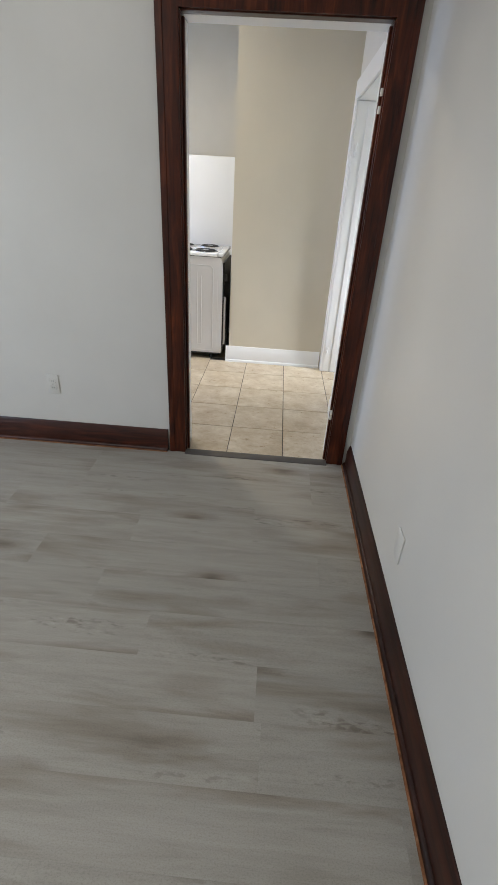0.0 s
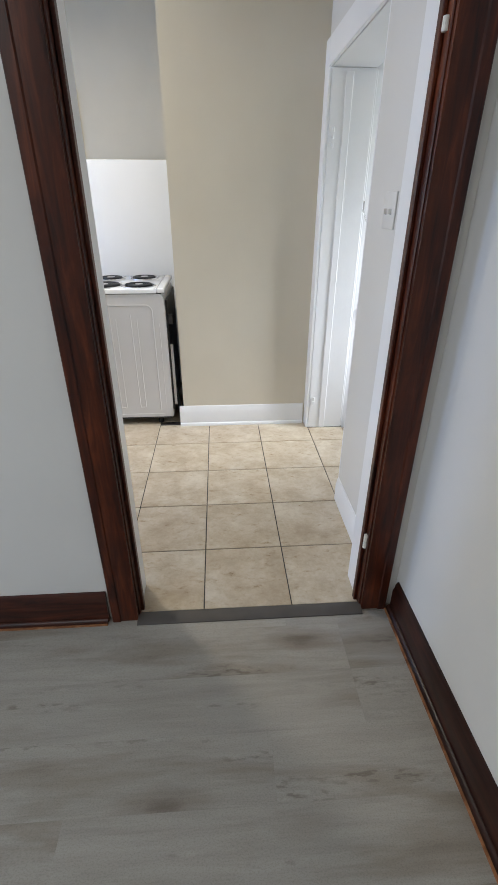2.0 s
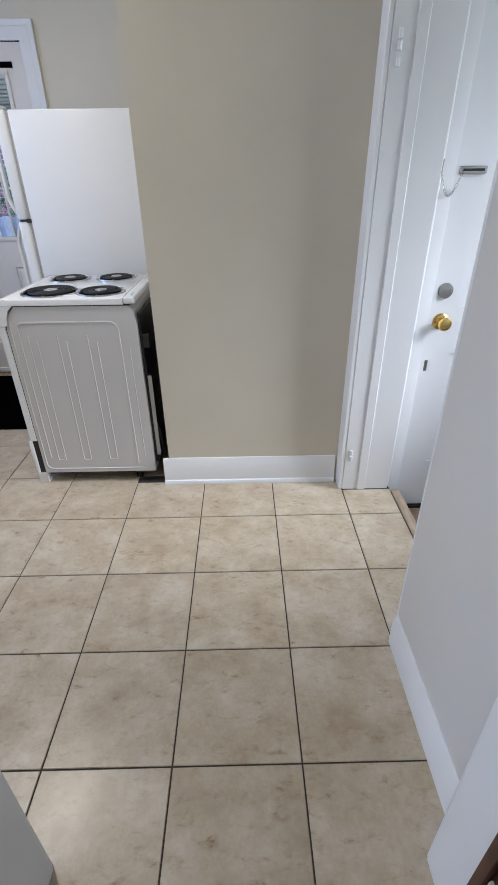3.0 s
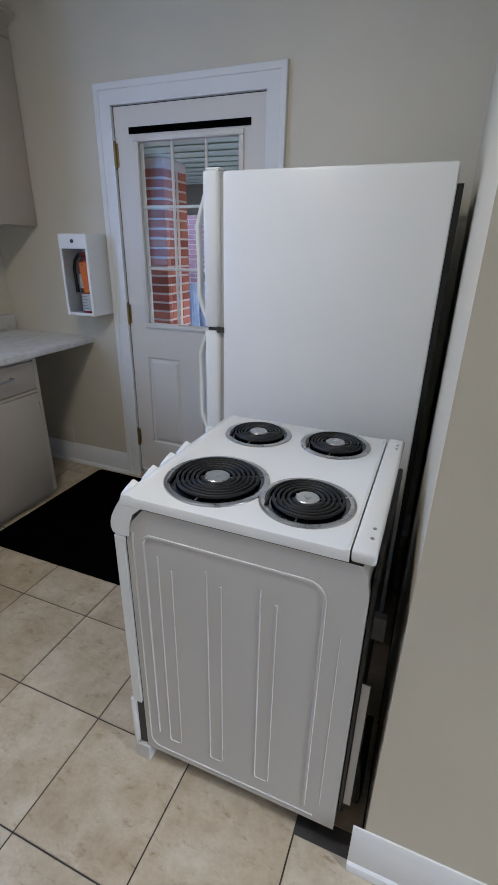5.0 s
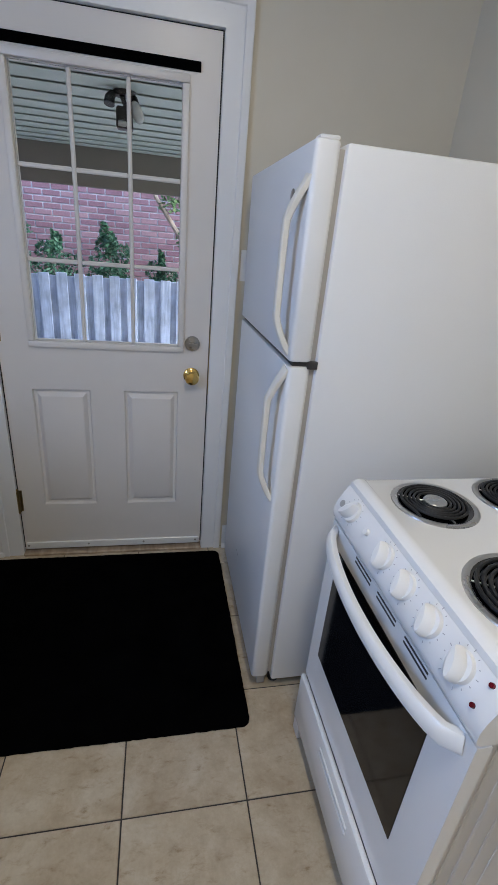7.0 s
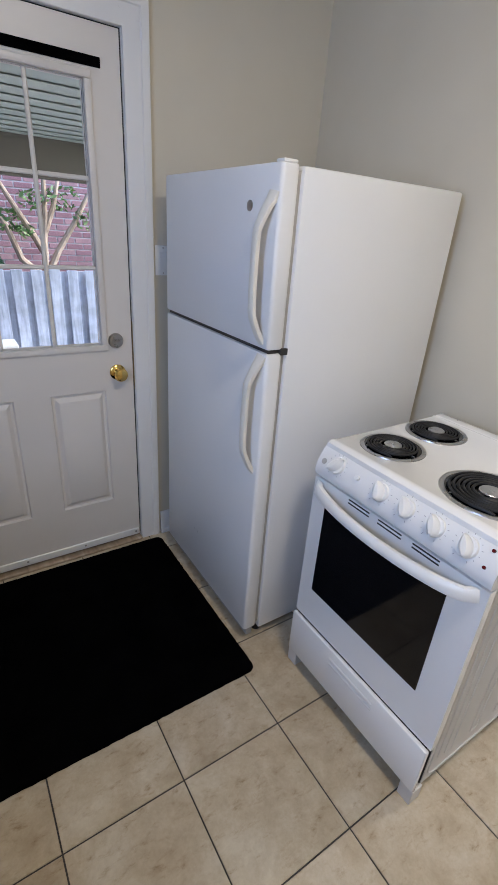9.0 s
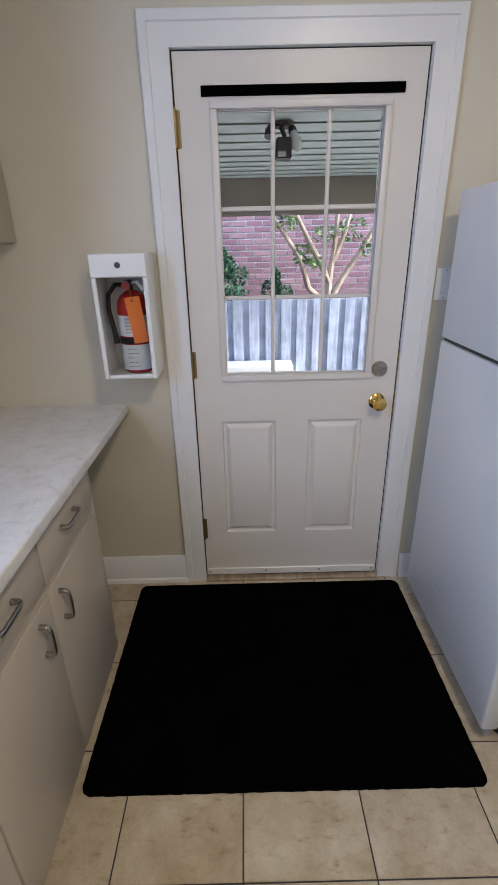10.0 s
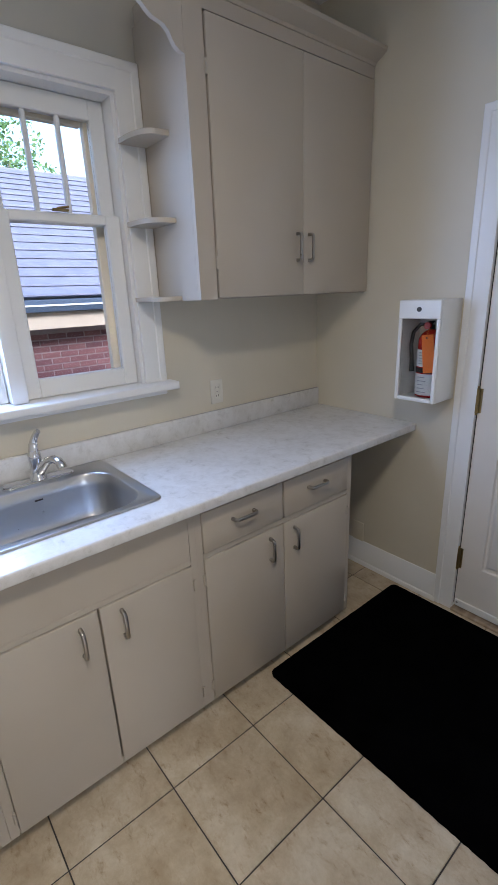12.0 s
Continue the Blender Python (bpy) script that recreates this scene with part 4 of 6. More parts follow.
for y in (1.705, 1.593, 1.478):
    for dz in (0.0, 0.011):
        bm = bx(B(), -0.8262, -0.8245, y - 0.040, y + 0.040, 0.7785 + dz, 0.7825 + dz)
        part("vent_slot", bm, M_DARKMETAL, oven_door)
bm = bx(B(), -0.7985, -0.7955, SY0 + 0.008, SY1 - 0.008, 0.062, 0.80)
part("front_gap", bm, M_VOID, stove, "black gap behind the oven door")
bm = bx(B(), -0.840, -0.8235, SY0 + 0.001, SY1 - 0.001, 0.060, 0.243, 0.006, 2)
drawer = part("drawer", bm, M_ENAMEL, stove, "white storage drawer")
for z in (0.185, 0.205):
    bm = bx(B(), -0.8455, -0.8395, 1.50, 1.69, z, z + 0.010, 0.004, 2)
    part("grip_ridge", bm, M_ENAMEL, drawer)
bm = bx(B(), -0.823, -0.7952, SY0 + 0.012, SY1 - 0.012, 0.0625, 0.243)
part("drawer_gap", bm, M_VOID, stove, "black gap behind the drawer front")
bm = bx(B(), -0.835, -0.79, SY0 + 0.001, SY0 + 0.045, 0.0, 0.0595, 0.002)
part("foot", bm, M_PANEL_SHADE, stove)
bm = bx(B(), -0.835, -0.79, SY1 - 0.045, SY1 - 0.001, 0.0, 0.0595, 0.002)
part("foot", bm, M_PANEL_SHADE, stove)
for y in (SY0 + 0.06, SY1 - 0.06):
    bm = cyl(B(), (-0.34, y, 0.0), (-0.34, y, 0.0615), 0.018, n=12)
    part("foot", bm, M_RUBBER, stove, "black levelling foot")
bm = bx(B(), -0.78, -0.26, SY0 + 0.02, SY1 - 0.02, 0.045, 0.0615)
part("underside", bm, M_VOID, stove)
bm = bx(B(), -0.2435, -0.232, SY0 + 0.03, SY1 - 0.03, 0.10, 0.84, 0.003)
part("back_cover", bm, M_VOID, stove, "dark rear cover")
part("rear_flange", bx(B(), -0.2318, -0.214, SY0 + 0.031, SY0 + 0.035, 0.14, 0.56, 0.001), M_PANEL_SHADE, stove, "pale sheet-metal flange")
part("rear_bracket", bx(B(), -0.2318, -0.205, SY0 + 0.031, SY0 + 0.050, 0.69, 0.75, 0.002), M_DARKMETAL, stove, "dark bracket")
bm = tube(B(), [(-0.236, 1.38, 0.35), (-0.215, 1.38, 0.25), (-0.205, 1.40, 0.08), (-0.20, 1.46, 0.014), (-0.20, 1.70, 0.012)], 0.011, 8)
part("power_cord", bm, M_RUBBER, stove, "thick black power cord")

# ---- fridge ----
FY0, FY1, FZ = 2.030, 2.742, 1.628
fridge = thing("fridge", (-0.55, (FY0 + FY1) / 2, 0), "white top-freezer fridge with two textured doors", "fridge")
bm = bx(B(), -0.883, -0.222, FY0, FY1, 0.045, FZ, 0.008, 2)
part("body", bm, M_FRIDGE, fridge)
bm = bx(B(), -0.896, -0.8835, FY0 + 0.012, FY1 - 0.012, 0.075, FZ - 0.012)
part("gasket", bm, M_GREYPL, fridge, "grey rubber door gasket")


def fridge_door(name, z0, z1, hz0, hz1, label):
    pts = rounded(-0.953, -0.8965, FY0 - 0.001, FY1 + 0.001, 0.012, 4)
    bm = prism(B(), pts, 'z', z0, z1)
    top = [e for e in bm.edges if all(abs(v.co.z - z0) < 1e-5 or abs(v.co.z - z1) < 1e-5 for v in e.verts) and abs(e.verts[0].co.z - e.verts[1].co.z) < 1e-5]
    bmesh.ops.bevel(bm, geom=top, offset=0.006, segments=2, affect='EDGES', profile=0.5)
    door = part(name, bm, M_FRIDGE, fridge, label)
    n = 22
    pts, wide, thick = [], [], []
    for k in range(n + 1):
        u = k / n
        bow = min(1.0, math.sin(math.pi * min(1.0, u * 1.02)) * 1.6) ** 0.8
        flare = max(0.0, (u - 0.72) / 0.28)
        pts.append((-0.948 - 0.040 * bow, FY0 + 0.034 + 0.010 * math.sin(math.pi * u) - 0.006 * flare, hz0 + (hz1 - hz0) * u))
        wide.append(0.0135 + 0.010 * flare ** 1.5)
        thick.append(0.0085)
    bm = strap(B(), pts, wide, thick, (0, 1, 0))
    part("handle", bm, M_CREAM, door, "bowed cream plastic handle")
    return door


freezer = fridge_door("freezer_door", 1.163, FZ + 0.002, 1.178, 1.565, "white freezer door")
fresh = fridge_door("fridge_door", 0.068, 1.151, 0.755, 1.143, "white lower door")
m = Matrix.Translation((-0.9535, 2.165, 1.533)) @ Vector((-1, 0, 0)).to_track_quat('Z', 'Y').to_matrix().to_4x4()
bm = lathe(B(), [(0.014, 0), (0.014, 0.002), (0.011, 0.0035), (0.0, 0.0035)], m, 20)
part("badge", bm, M_NICKEL, freezer, "round silver badge")
bm = bx(B(), -0.942, -0.8975, FY0 + 0.008, FY1 - 0.008, 1.1515, 1.1625)
part("door_gap", bm, M_DARKMETAL, fridge, "dark strip between the two doors")
bm = bx(B(), -0.906, -0.880, FY0 - 0.003, FY0 + 0.008, 1.147, 1.166, 0.001)
part("hinge_plate", bm, M_DARKMETAL, fridge)
bm = bx(B(), -0.942, -0.8975, FY0 + 0.008, FY0 + 0.045, FZ + 0.0025, FZ + 0.011, 0.004, 2)
part("hinge_cover", bm, M_PLASTIC, fridge)
bm = bx(B(), -0.925, -0.90, FY0 + 0.02, FY1 - 0.02, 0.012, 0.066)
part("kick_plate", bm, M_GREYPL, fridge, "grey kick plate")
for x in (-0.86, -0.28):
    for y in (FY0 + 0.05, FY1 - 0.05):
        bm = cyl(B(), (x, y, 0.0), (x, y, 0.0455), 0.02, n=12)
        part("foot", bm, M_RUBBER, fridge)
bm = bx(B(), -0.224, -0.205, FY0 + 0.03, FY1 - 0.03, 0.25, 1.58)
part("condenser", bm, M_VOID, fridge, "black condenser grid at the rear")

# ---- black rug ----
bm = B()
pts = []
for x, y in rounded(-2.180, -0.972, 1.906, 2.808, 0.03, 5):
    pts.append((x, y))
fine = []
for k, p in enumerate(pts):
    q = pts[(k + 1) % len(pts)]
    d = math.dist(p, q)
    steps = max(1, int(d / 0.012))
    for s in range(steps):
        fine.append((p[0] + (q[0] - p[0]) * s / steps + random.uniform(-0.0012, 0.0012), p[1] + (q[1] - p[1]) * s / steps + random.uniform(-0.0012, 0.0012)))
prism(bm, fine, 'z', 0.0006, 0.009)
bmesh.ops.bevel(bm, geom=[e for e in bm.edges if all(v.co.z > 0.008 for v in e.verts)], offset=0.003, segments=1, affect='EDGES')
solo("rug", bm, M_RUG, "black low-pile door rug lying on the tiles", "rug", base=(-1.576, 2.357, 0), smooth=None)


# ---- base cabinets, worktop, sink ----
def bar_handle(parent, a, b, out=(1, 0, 0)):
    """A flat bow handle between two fixing points."""
    a, b, out = Vector(a), Vector(b), Vector(out)
    d = (b - a).normalized()
    pts = [a, a + out * 0.016, a + out * 0.023 + d * 0.003, a + out * 0.026 + d * 0.012, b + out * 0.026 - d * 0.012, b + out * 0.023 - d * 0.003, b + out * 0.016, b]
    bm = strap(B(), pts, 0.0062, [0.0075, 0.006, 0.005, 0.0045, 0.0045, 0.005, 0.006, 0.0075], d.cross(out))
    return part("handle", bm, M_NICKEL, parent, "satin nickel bow handle")


def cabinet_hinge(parent, x, y, z):
    bm = cyl(B(), (x, y, z - 0.022), (x, y, z + 0.022), 0.0042, n=8)
    part("hinge", bm, M_CAB, parent)


CF, CT = -2.192, 0.858


def base_unit(y0, y1, label, doors, drawers, sink=False):
    unit = thing("base_cabinet", (-2.48, (y0 + y1) / 2, 0), label, "cabinet", "base cabinets")
    bm = B()
    bx(bm, XW + 0.002, CF - 0.0185, y0, y1, 0.045, CT if not sink else 0.65)
    part("carcass", bm, M_CAB, unit)
    # face frame
    bm = B()
    bx(bm, CF - 0.018, CF, y0, y0 + 0.0245, 0.045, CT)
    bx(bm, CF - 0.018, CF, y1 - 0.0245, y1, 0.045, CT)
    bx(bm, CF - 0.018, CF, y0 + 0.026, y1 - 0.026, 0.664, 0.682)
    bx(bm, CF - 0.018, CF, y0 + 0.026, y1 - 0.026, 0.840, CT)
    bx(bm, CF - 0.018, CF, y0 + 0.026, y1 - 0.026, 0.045, 0.070)
    if sink:
        bx(bm, CF - 0.018, CF - 0.001, y0 + 0.026, y1 - 0.026, 0.682, 0.840)
    part("face_frame", bm, M_CAB, unit)
    bm = bx(B(), XW + 0.002, CF - 0.045, y0, y1, 0.0, 0.0448)
    part("toe_kick", bm, M_CAB, unit)
    for d0, d1, hy, hinge_y in doors:
        bm = bx(B(), CF - 0.017, CF + 0.006, d0 + 0.0022, d1 - 0.0022, 0.052, 0.6610, 0.004, 2)
        dr = part("door", bm, M_CAB, unit)
        bar_handle(dr, (CF + 0.006, hy, 0.625), (CF + 0.006, hy, 0.535))
        for z in (0.12, 0.585):
            cabinet_hinge(dr, CF + 0.004, hinge_y, z)
    for d0, d1 in drawers:
        bm = bx(B(), CF - 0.017, CF + 0.006, d0 + 0.0022, d1 - 0.0022, 0.6850, 0.8370, 0.004, 2)
        dr = part("drawer", bm, M_CAB, unit)
        c = (d0 + d1) / 2 - 0.01
        bar_handle(dr, (CF + 0.006, c - 0.048, 0.775), (CF + 0.006, c + 0.048, 0.775))
    return unit


base_unit(1.612, 2.428, "greige painted base cabinet with two drawers and two doors", [(1.637, 2.012, 1.937, 1.634), (2.012, 2.402, 2.068, 2.405)], [(1.637, 2.010), (2.014, 2.402)])
base_unit(0.915, 1.6118, "greige painted sink base cabinet with two doors", [(0.940, 1.262, 1.203, 0.937), (1.264, 1.588, 1.330, 1.591)], [], True)
base_unit(0.10, 0.914, "greige painted base cabinet with two doors and drawers", [(0.125, 0.506, 0.44, 0.122), (0.508, 0.889, 0.575, 0.892)], [(0.125, 0.505), (0.509, 0.889)])

HX0, HX1, HY0, HY1 = -2.735, -2.290, 0.995, 1.525
bm = B()
C0, C1 = XW + 0.0005, -2.150
front = lambda a, b: a.x > C1 - 0.001 and b.x > C1 - 0.001 and abs(a.z - b.z) < 1e-4
for x0, x1, y0, y1 in ((HX1, C1, 0.08, YN - 0.002), (C0, HX0, 0.08, YN - 0.002), (HX0, HX1, 0.08, HY0), (HX0, HX1, HY1, YN - 0.002)):
    bx(bm, x0, x1, y0, y1, CT + 0.001, 0.897, 0.007 if x1 == C1 else 0, 3, front)
worktop = solo("worktop", bm, M_MARBLE, "pale grey marble-look laminate worktop with upstand", "worktop", base=(-2.47, 1.5, CT + 0.001))
bm = bx(B(), C0, C0 + 0.022, 0.08, YN - 0.003, 0.8975, 0.992, 0.004, 2)
part("upstand", bm, M_MARBLE, worktop)

sink = thing("sink", (-2.50, 1.26, 0.897), "stainless steel single-bowl sink set in the worktop", "sink")
bm = B()
X0, X1, Y0, Y1, Z = -2.764, -2.262, 0.968, 1.552, 0.8978
IX0, IX1, IY0, IY1 = -2.668, -2.300, 1.006, 1.512
spec = [(X0, X1, Y0, Y1, 0.030, Z), (X0 + 0.003, X1 - 0.003, Y0 + 0.003, Y1 - 0.003, 0.028, Z + 0.006), (X0 + 0.012, X1 - 0.012, Y0 + 0.012, Y1 - 0.012, 0.026, Z + 0.0065),
        (X0 + 0.018, X1 - 0.018, Y0 + 0.018, Y1 - 0.018, 0.024, Z + 0.003), (IX0 - 0.006, IX1 + 0.006, IY0 - 0.006, IY1 + 0.006, 0.105, Z + 0.003),
        (IX0, IX1, IY0, IY1, 0.10, Z - 0.004), (IX0 + 0.006, IX1 - 0.006, IY0 + 0.006, IY1 - 0.006, 0.096, Z - 0.05), (IX0 + 0.014, IX1 - 0.014, IY0 + 0.014, IY1 - 0.014, 0.088, Z - 0.135),
        (IX0 + 0.03, IX1 - 0.03, IY0 + 0.03, IY1 - 0.03, 0.075, Z - 0.16), (IX0 + 0.10, IX1 - 0.10, IY0 + 0.16, IY1 - 0.16, 0.04, Z - 0.168)]
loops = [[bm.verts.new((x, y, s[5])) for x, y in rounded(*s[:5], 8)] for s in spec]
for a, b in zip(loops, loops[1:]):
    for k in range(len(a)):
        bm.faces.new((a[k], a[(k + 1) % len(a)], b[(k + 1) % len(a)], b[k]))
bm.faces.new(loops[-1])
part("bowl", bm, M_STEEL, sink, smooth=50)
m = Matrix.Translation(((IX0 + IX1) / 2, (IY0 + IY1) / 2, Z - 0.1675))
bm = lathe(B(), [(0.045, 0), (0.043, 0.003), (0.032, 0.001), (0.03, -0.003), (0, -0.003)], m, 24)
part("drain", bm, M_CHROME, sink, "chrome drain strainer")
bm = bx(B(), IX0 + 0.0085, IX0 + 0.0100, 1.252, 1.280, Z - 0.050, Z - 0.044)
part("overflow_mark", bm, M_DARKMETAL, sink)

TX, TY = -2.716, 1.292
tap = thing("tap", (TX, TY, 0.9012), "chrome single-lever kitchen tap on the sink", "tap")
bm = prism(B(), rounded(TX - 0.026, TX + 0.026, TY - 0.125, TY + 0.125, 0.025, 6), 'z', 0.9012, 0.911)
bmesh.ops.bevel(bm, geom=[e for e in bm.edges if all(v.co.z > 0.910 for v in e.verts)], offset=0.005, segments=2, affect='EDGES')
part("deck_plate", bm, M_CHROME, tap)
m = Matrix.Translation((TX, TY, 0.911))
bm = lathe(B(), [(0.029, 0), (0.028, 0.006), (0.023, 0.016), (0.0215, 0.06), (0.023, 0.078), (0.0225, 0.092), (0.016, 0.106), (0, 0.110)], m, 28)
part("body", bm, M_CHROME, tap)
bm = tube(B(), [(TX + 0.010, TY + 0.006, 0.938), (TX + 0.032, TY + 0.016, 0.962), (TX + 0.058, TY + 0.027, 0.986), (TX + 0.088, TY + 0.038, 0.998), (TX + 0.116, TY + 0.046, 0.996), (TX + 0.132, TY + 0.050, 0.984), (TX + 0.136, TY + 0.051, 0.974)],
          [0.018, 0.0165, 0.015, 0.014, 0.0145, 0.016, 0.016], 14)
part("spout", bm, M_CHROME, tap)
bm = tube(B(), [(TX, TY, 1.012), (TX - 0.004, TY + 0.003, 1.034), (TX, TY + 0.010, 1.060), (TX + 0.014, TY + 0.018, 1.082), (TX + 0.026, TY + 0.022, 1.090)], [0.019, 0.016, 0.0125, 0.011, 0.009], 12, 0.75)
part("lever", bm, M_CHROME, tap)

# ---- wall cabinet with end shelves and valance ----
UX = -2.470
wall_cab = thing("wall_cabinet", (-2.63, 2.37, 1.50), "greige painted two-door wall cabinet with rounded end shelves", "cabinet")
bm = bx(B(), XW + 0.002, UX - 0.019, 1.888, YN - 0.002, 1.502, 2.415)
part("carcass", bm, M_CAB, wall_cab)
bm = B()
bx(bm, UX - 0.0185, UX, 1.888, 1.963, 1.502, 2.415)
bx(bm, UX - 0.0185, UX, 1.963, YN - 0.002, 2.370, 2.415)
bx(bm, UX - 0.0185, UX - 0.012, 1.963, YN - 0.002, 1.502, 1.514)
part("face_frame", bm, M_CAB, wall_cab)
for d0, d1, hy, gy in ((1.969, 2.4124, 2.377, 1.966), (2.4130, YN - 0.006, 2.447, None)):
    bm = bx(B(), UX - 0.011, UX + 0.006, d0, d1, 1.508, 2.365, 0.0022, 2)
    dr = part("door", bm, M_CAB, wall_cab)
    bar_handle(dr, (UX + 0.005, hy, 1.742), (UX + 0.005, hy, 1.642))
    if gy:
        for z in (1.63, 2.22):
            cabinet_hinge(dr, UX + 0.003, gy, z)
bm = prism(B(), [(UX - 0.30, 2.4155), (UX + 0.004, 2.4155), (UX + 0.008, 2.425), (UX + 0.022, 2.433), (UX + 0.040, 2.440), (UX + 0.058, 2.452), (UX + 0.060, 2.466), (UX - 0.30, 2.466)], 'y', 1.888, YN - 0.002)
part("crown", bm, M_CAB, wall_cab, "greige crown moulding")
for z in (1.502, 1.772, 2.045):
    pts = [(XW + 0.020, 1.8875)]
    for k in range(9):
        a = radians(90 * k / 8)
        pts.append((XW + 0.020 + 0.172 * math.cos(a) ** 0.6 if k < 8 else XW + 0.020, 1.8875 - 0.108 * math.sin(a) ** 0.6))
    bm = prism(B(), pts, 'z', z, z + 0.017)
    part("end_shelf", bm, M_CAB, wall_cab, "small rounded end shelf")
pts = [(1.8875, 2.236), (1.872, 2.240), (1.857, 2.250), (1.848, 2.262), (1.838, 2.280), (1.822, 2.294), (1.80, 2.300), (1.785, 2.303), (1.768, 2.314), (1.75, 2.329), (1.73, 2.340),
       (1.69, 2.349), (1.62, 2.357), (1.50, 2.363), (1.30, 2.365), (1.10, 2.363), (0.98, 2.357), (0.91, 2.349), (0.87, 2.340), (0.85, 2.329), (0.80, 2.303), (0.752, 2.262), (0.712, 2.236),
       (0.712, 2.466), (1.8875, 2.466)]
bm = prism(B(), pts, 'x', UX - 0.0185, UX - 0.0005)
part("valance", bm, M_CAB, wall_cab, "scalloped valance board over the window")

# ---- twin window over the sink ----
window = thing("window_1", (XW, 1.3, WZ0), "white twin double-hung window over the sink", "window")
tagged(window, kind="structure")
bm = casing_round(W0 + 0.004, W3 - 0.004, WZ0 + 0.0105, WZ1 - 0.004, 0.0, 0.095, 0.022)
bmesh.ops.transform(bm, matrix=Matrix(((0, -1, 0, XW + 0.0003), (1, 0, 0, 0), (0, 0, 1, 0), (0, 0, 0, 1))), verts=bm.verts[:])
part("casing", bm, M_TRIM, window)
part("mullion", bx(B(), XW - 0.13, XW + 0.02, W1, W2, WZ0 + 0.012, WZ1 - 0.0045, 0.004, 2), M_TRIM, window)
part("jamb", bx(B(), XW - 0.155, XW - 0.0005, W3 - 0.018, W3, WZ0, WZ1), M_TRIM, window)
part("jamb", bx(B(), XW - 0.155, XW - 0.0005, W0, W0 + 0.018, WZ0, WZ1), M_TRIM, window)
part("head", bx(B(), XW - 0.155, XW - 0.0005, W0 + 0.018, W3 - 0.018, WZ1 - 0.018, WZ1), M_TRIM, window)
part("window_sill", bx(B(), XW - 0.155, XW + 0.085, W0 - 0.115, W3 + 0.115, WZ0 - 0.022, WZ0 + 0.010, 0.009, 3, lambda a, b: a.x > XW and b.x > XW), M_TRIM, window, "deep white window stool")
part("apron", bx(B(), XW + 0.0005, XW + 0.018, W0 - 0.09, W3 + 0.09, WZ0 - 0.048, WZ0 - 0.0225, 0.005, 2), M_TRIM, window)


def sash(y0, y1, z0, z1, x, bars):
    bm = B()
    w, d = 0.056, 0.034
    bx(bm, x - d, x, y0, y0 + w, z0, z1, 0.004)
    bx(bm, x - d, x, y1 - w, y1, z0, z1, 0.004)
    bx(bm, x - d, x, y0 + w - 0.001, y1 - w + 0.001, z0, z0 + (0.07 if not bars else 0.034), 0.004)
    bx(bm, x - d, x, y0 + w - 0.001, y1 - w + 0.001, z1 - (0.034 if not bars else 0.066), z1, 0.004)
    ob = part("sash", bm, M_TRIM, window)
    for k in range(bars):
        y = y0 + w + (y1 - y0 - 2 * w) * (k + 1) / (bars + 1)
        part("glazing_bar", bx(B(), x - d + 0.006, x - 0.006, y - 0.008, y + 0.008, z0 + 0.033, z1 - 0.065, 0.003), M_TRIM, ob)
    g = part("pane", bx(B(), x - d / 2 - 0.002, x - d / 2 + 0.002, y0 + w, y1 - w, z0 + 0.03, z1 - 0.03), M_GLASS, ob, "clear glass pane")
    g.visible_shadow = False
    return ob


ZM = 1.800
for y0, y1 in ((W0 + 0.019, W1 - 0.001), (W2 + 0.001, W3 - 0.019)):
    low = sash(y0, y1, WZ0 + 0.011, ZM + 0.017, XW - 0.032, 0)
    sash(y0, y1, ZM - 0.017, WZ1 - 0.019, XW - 0.070, 2)
    for a, b in ((y0, y0 + 0.064), (y1 - 0.064, y1)):
        part("storm_frame", bx(B(), XW - 0.150, XW - 0.118, a, b, WZ0 + 0.012, WZ1 - 0.019, 0.003), M_STORM, window, "pale tan outer storm frame")
    part("storm_rail", bx(B(), XW - 0.149, XW - 0.119, y0 + 0.0685, y1 - 0.0685, WZ1 - 0.095, WZ1 - 0.020, 0.003), M_STORM, window, "pale tan outer storm frame")
    yc = (y0 + y1) / 2
    bm = bx(B(), XW - 0.030, XW - 0.008, yc - 0.028, yc + 0.028, ZM + 0.0172, ZM + 0.026, 0.003)
    tube(bm, [(XW - 0.018, yc - 0.01, ZM + 0.027), (XW - 0.016, yc + 0.03, ZM + 0.034)], 0.004, 6)
    part("latch", bm, M_OLDBRASS, low, "small metal sash latch")

# ---- fire extinguisher box ----
BX0, BX1, BY0, BZ0, BZ1 = -2.172, -1.984, 2.702, 1.046, 1.466
box = thing("extinguisher_cabinet", ((BX0 + BX1) / 2, YN, BZ0), "white steel wall cabinet with a clear front", "cabinet")
bm = B()
bx(bm, BX0, BX0 + 0.010, BY0, YN - 0.001, BZ0, BZ1)
bx(bm, BX1 - 0.010, BX1, BY0, YN - 0.001, BZ0, BZ1)
bx(bm, BX0 + 0.010, BX1 - 0.010, BY0, YN - 0.001, BZ0, BZ0 + 0.010)
bx(bm, BX0 + 0.010, BX1 - 0.010, BY0, YN - 0.001, BZ1 - 0.010, BZ1)
bx(bm, BX0 + 0.010, BX1 - 0.010, YN - 0.008, YN - 0.001, BZ0 + 0.010, BZ1 - 0.010)
part("shell", bm, M_PLASTIC, box)
bm = B()
bx(bm, BX0, BX1, BY0 - 0.012, BY0 - 0.0005, BZ1 - 0.074, BZ1, 0.003)
bx(bm, BX0, BX0 + 0.016, BY0 - 0.012, BY0 - 0.0005, BZ0, BZ1 - 0.0745, 0.003)
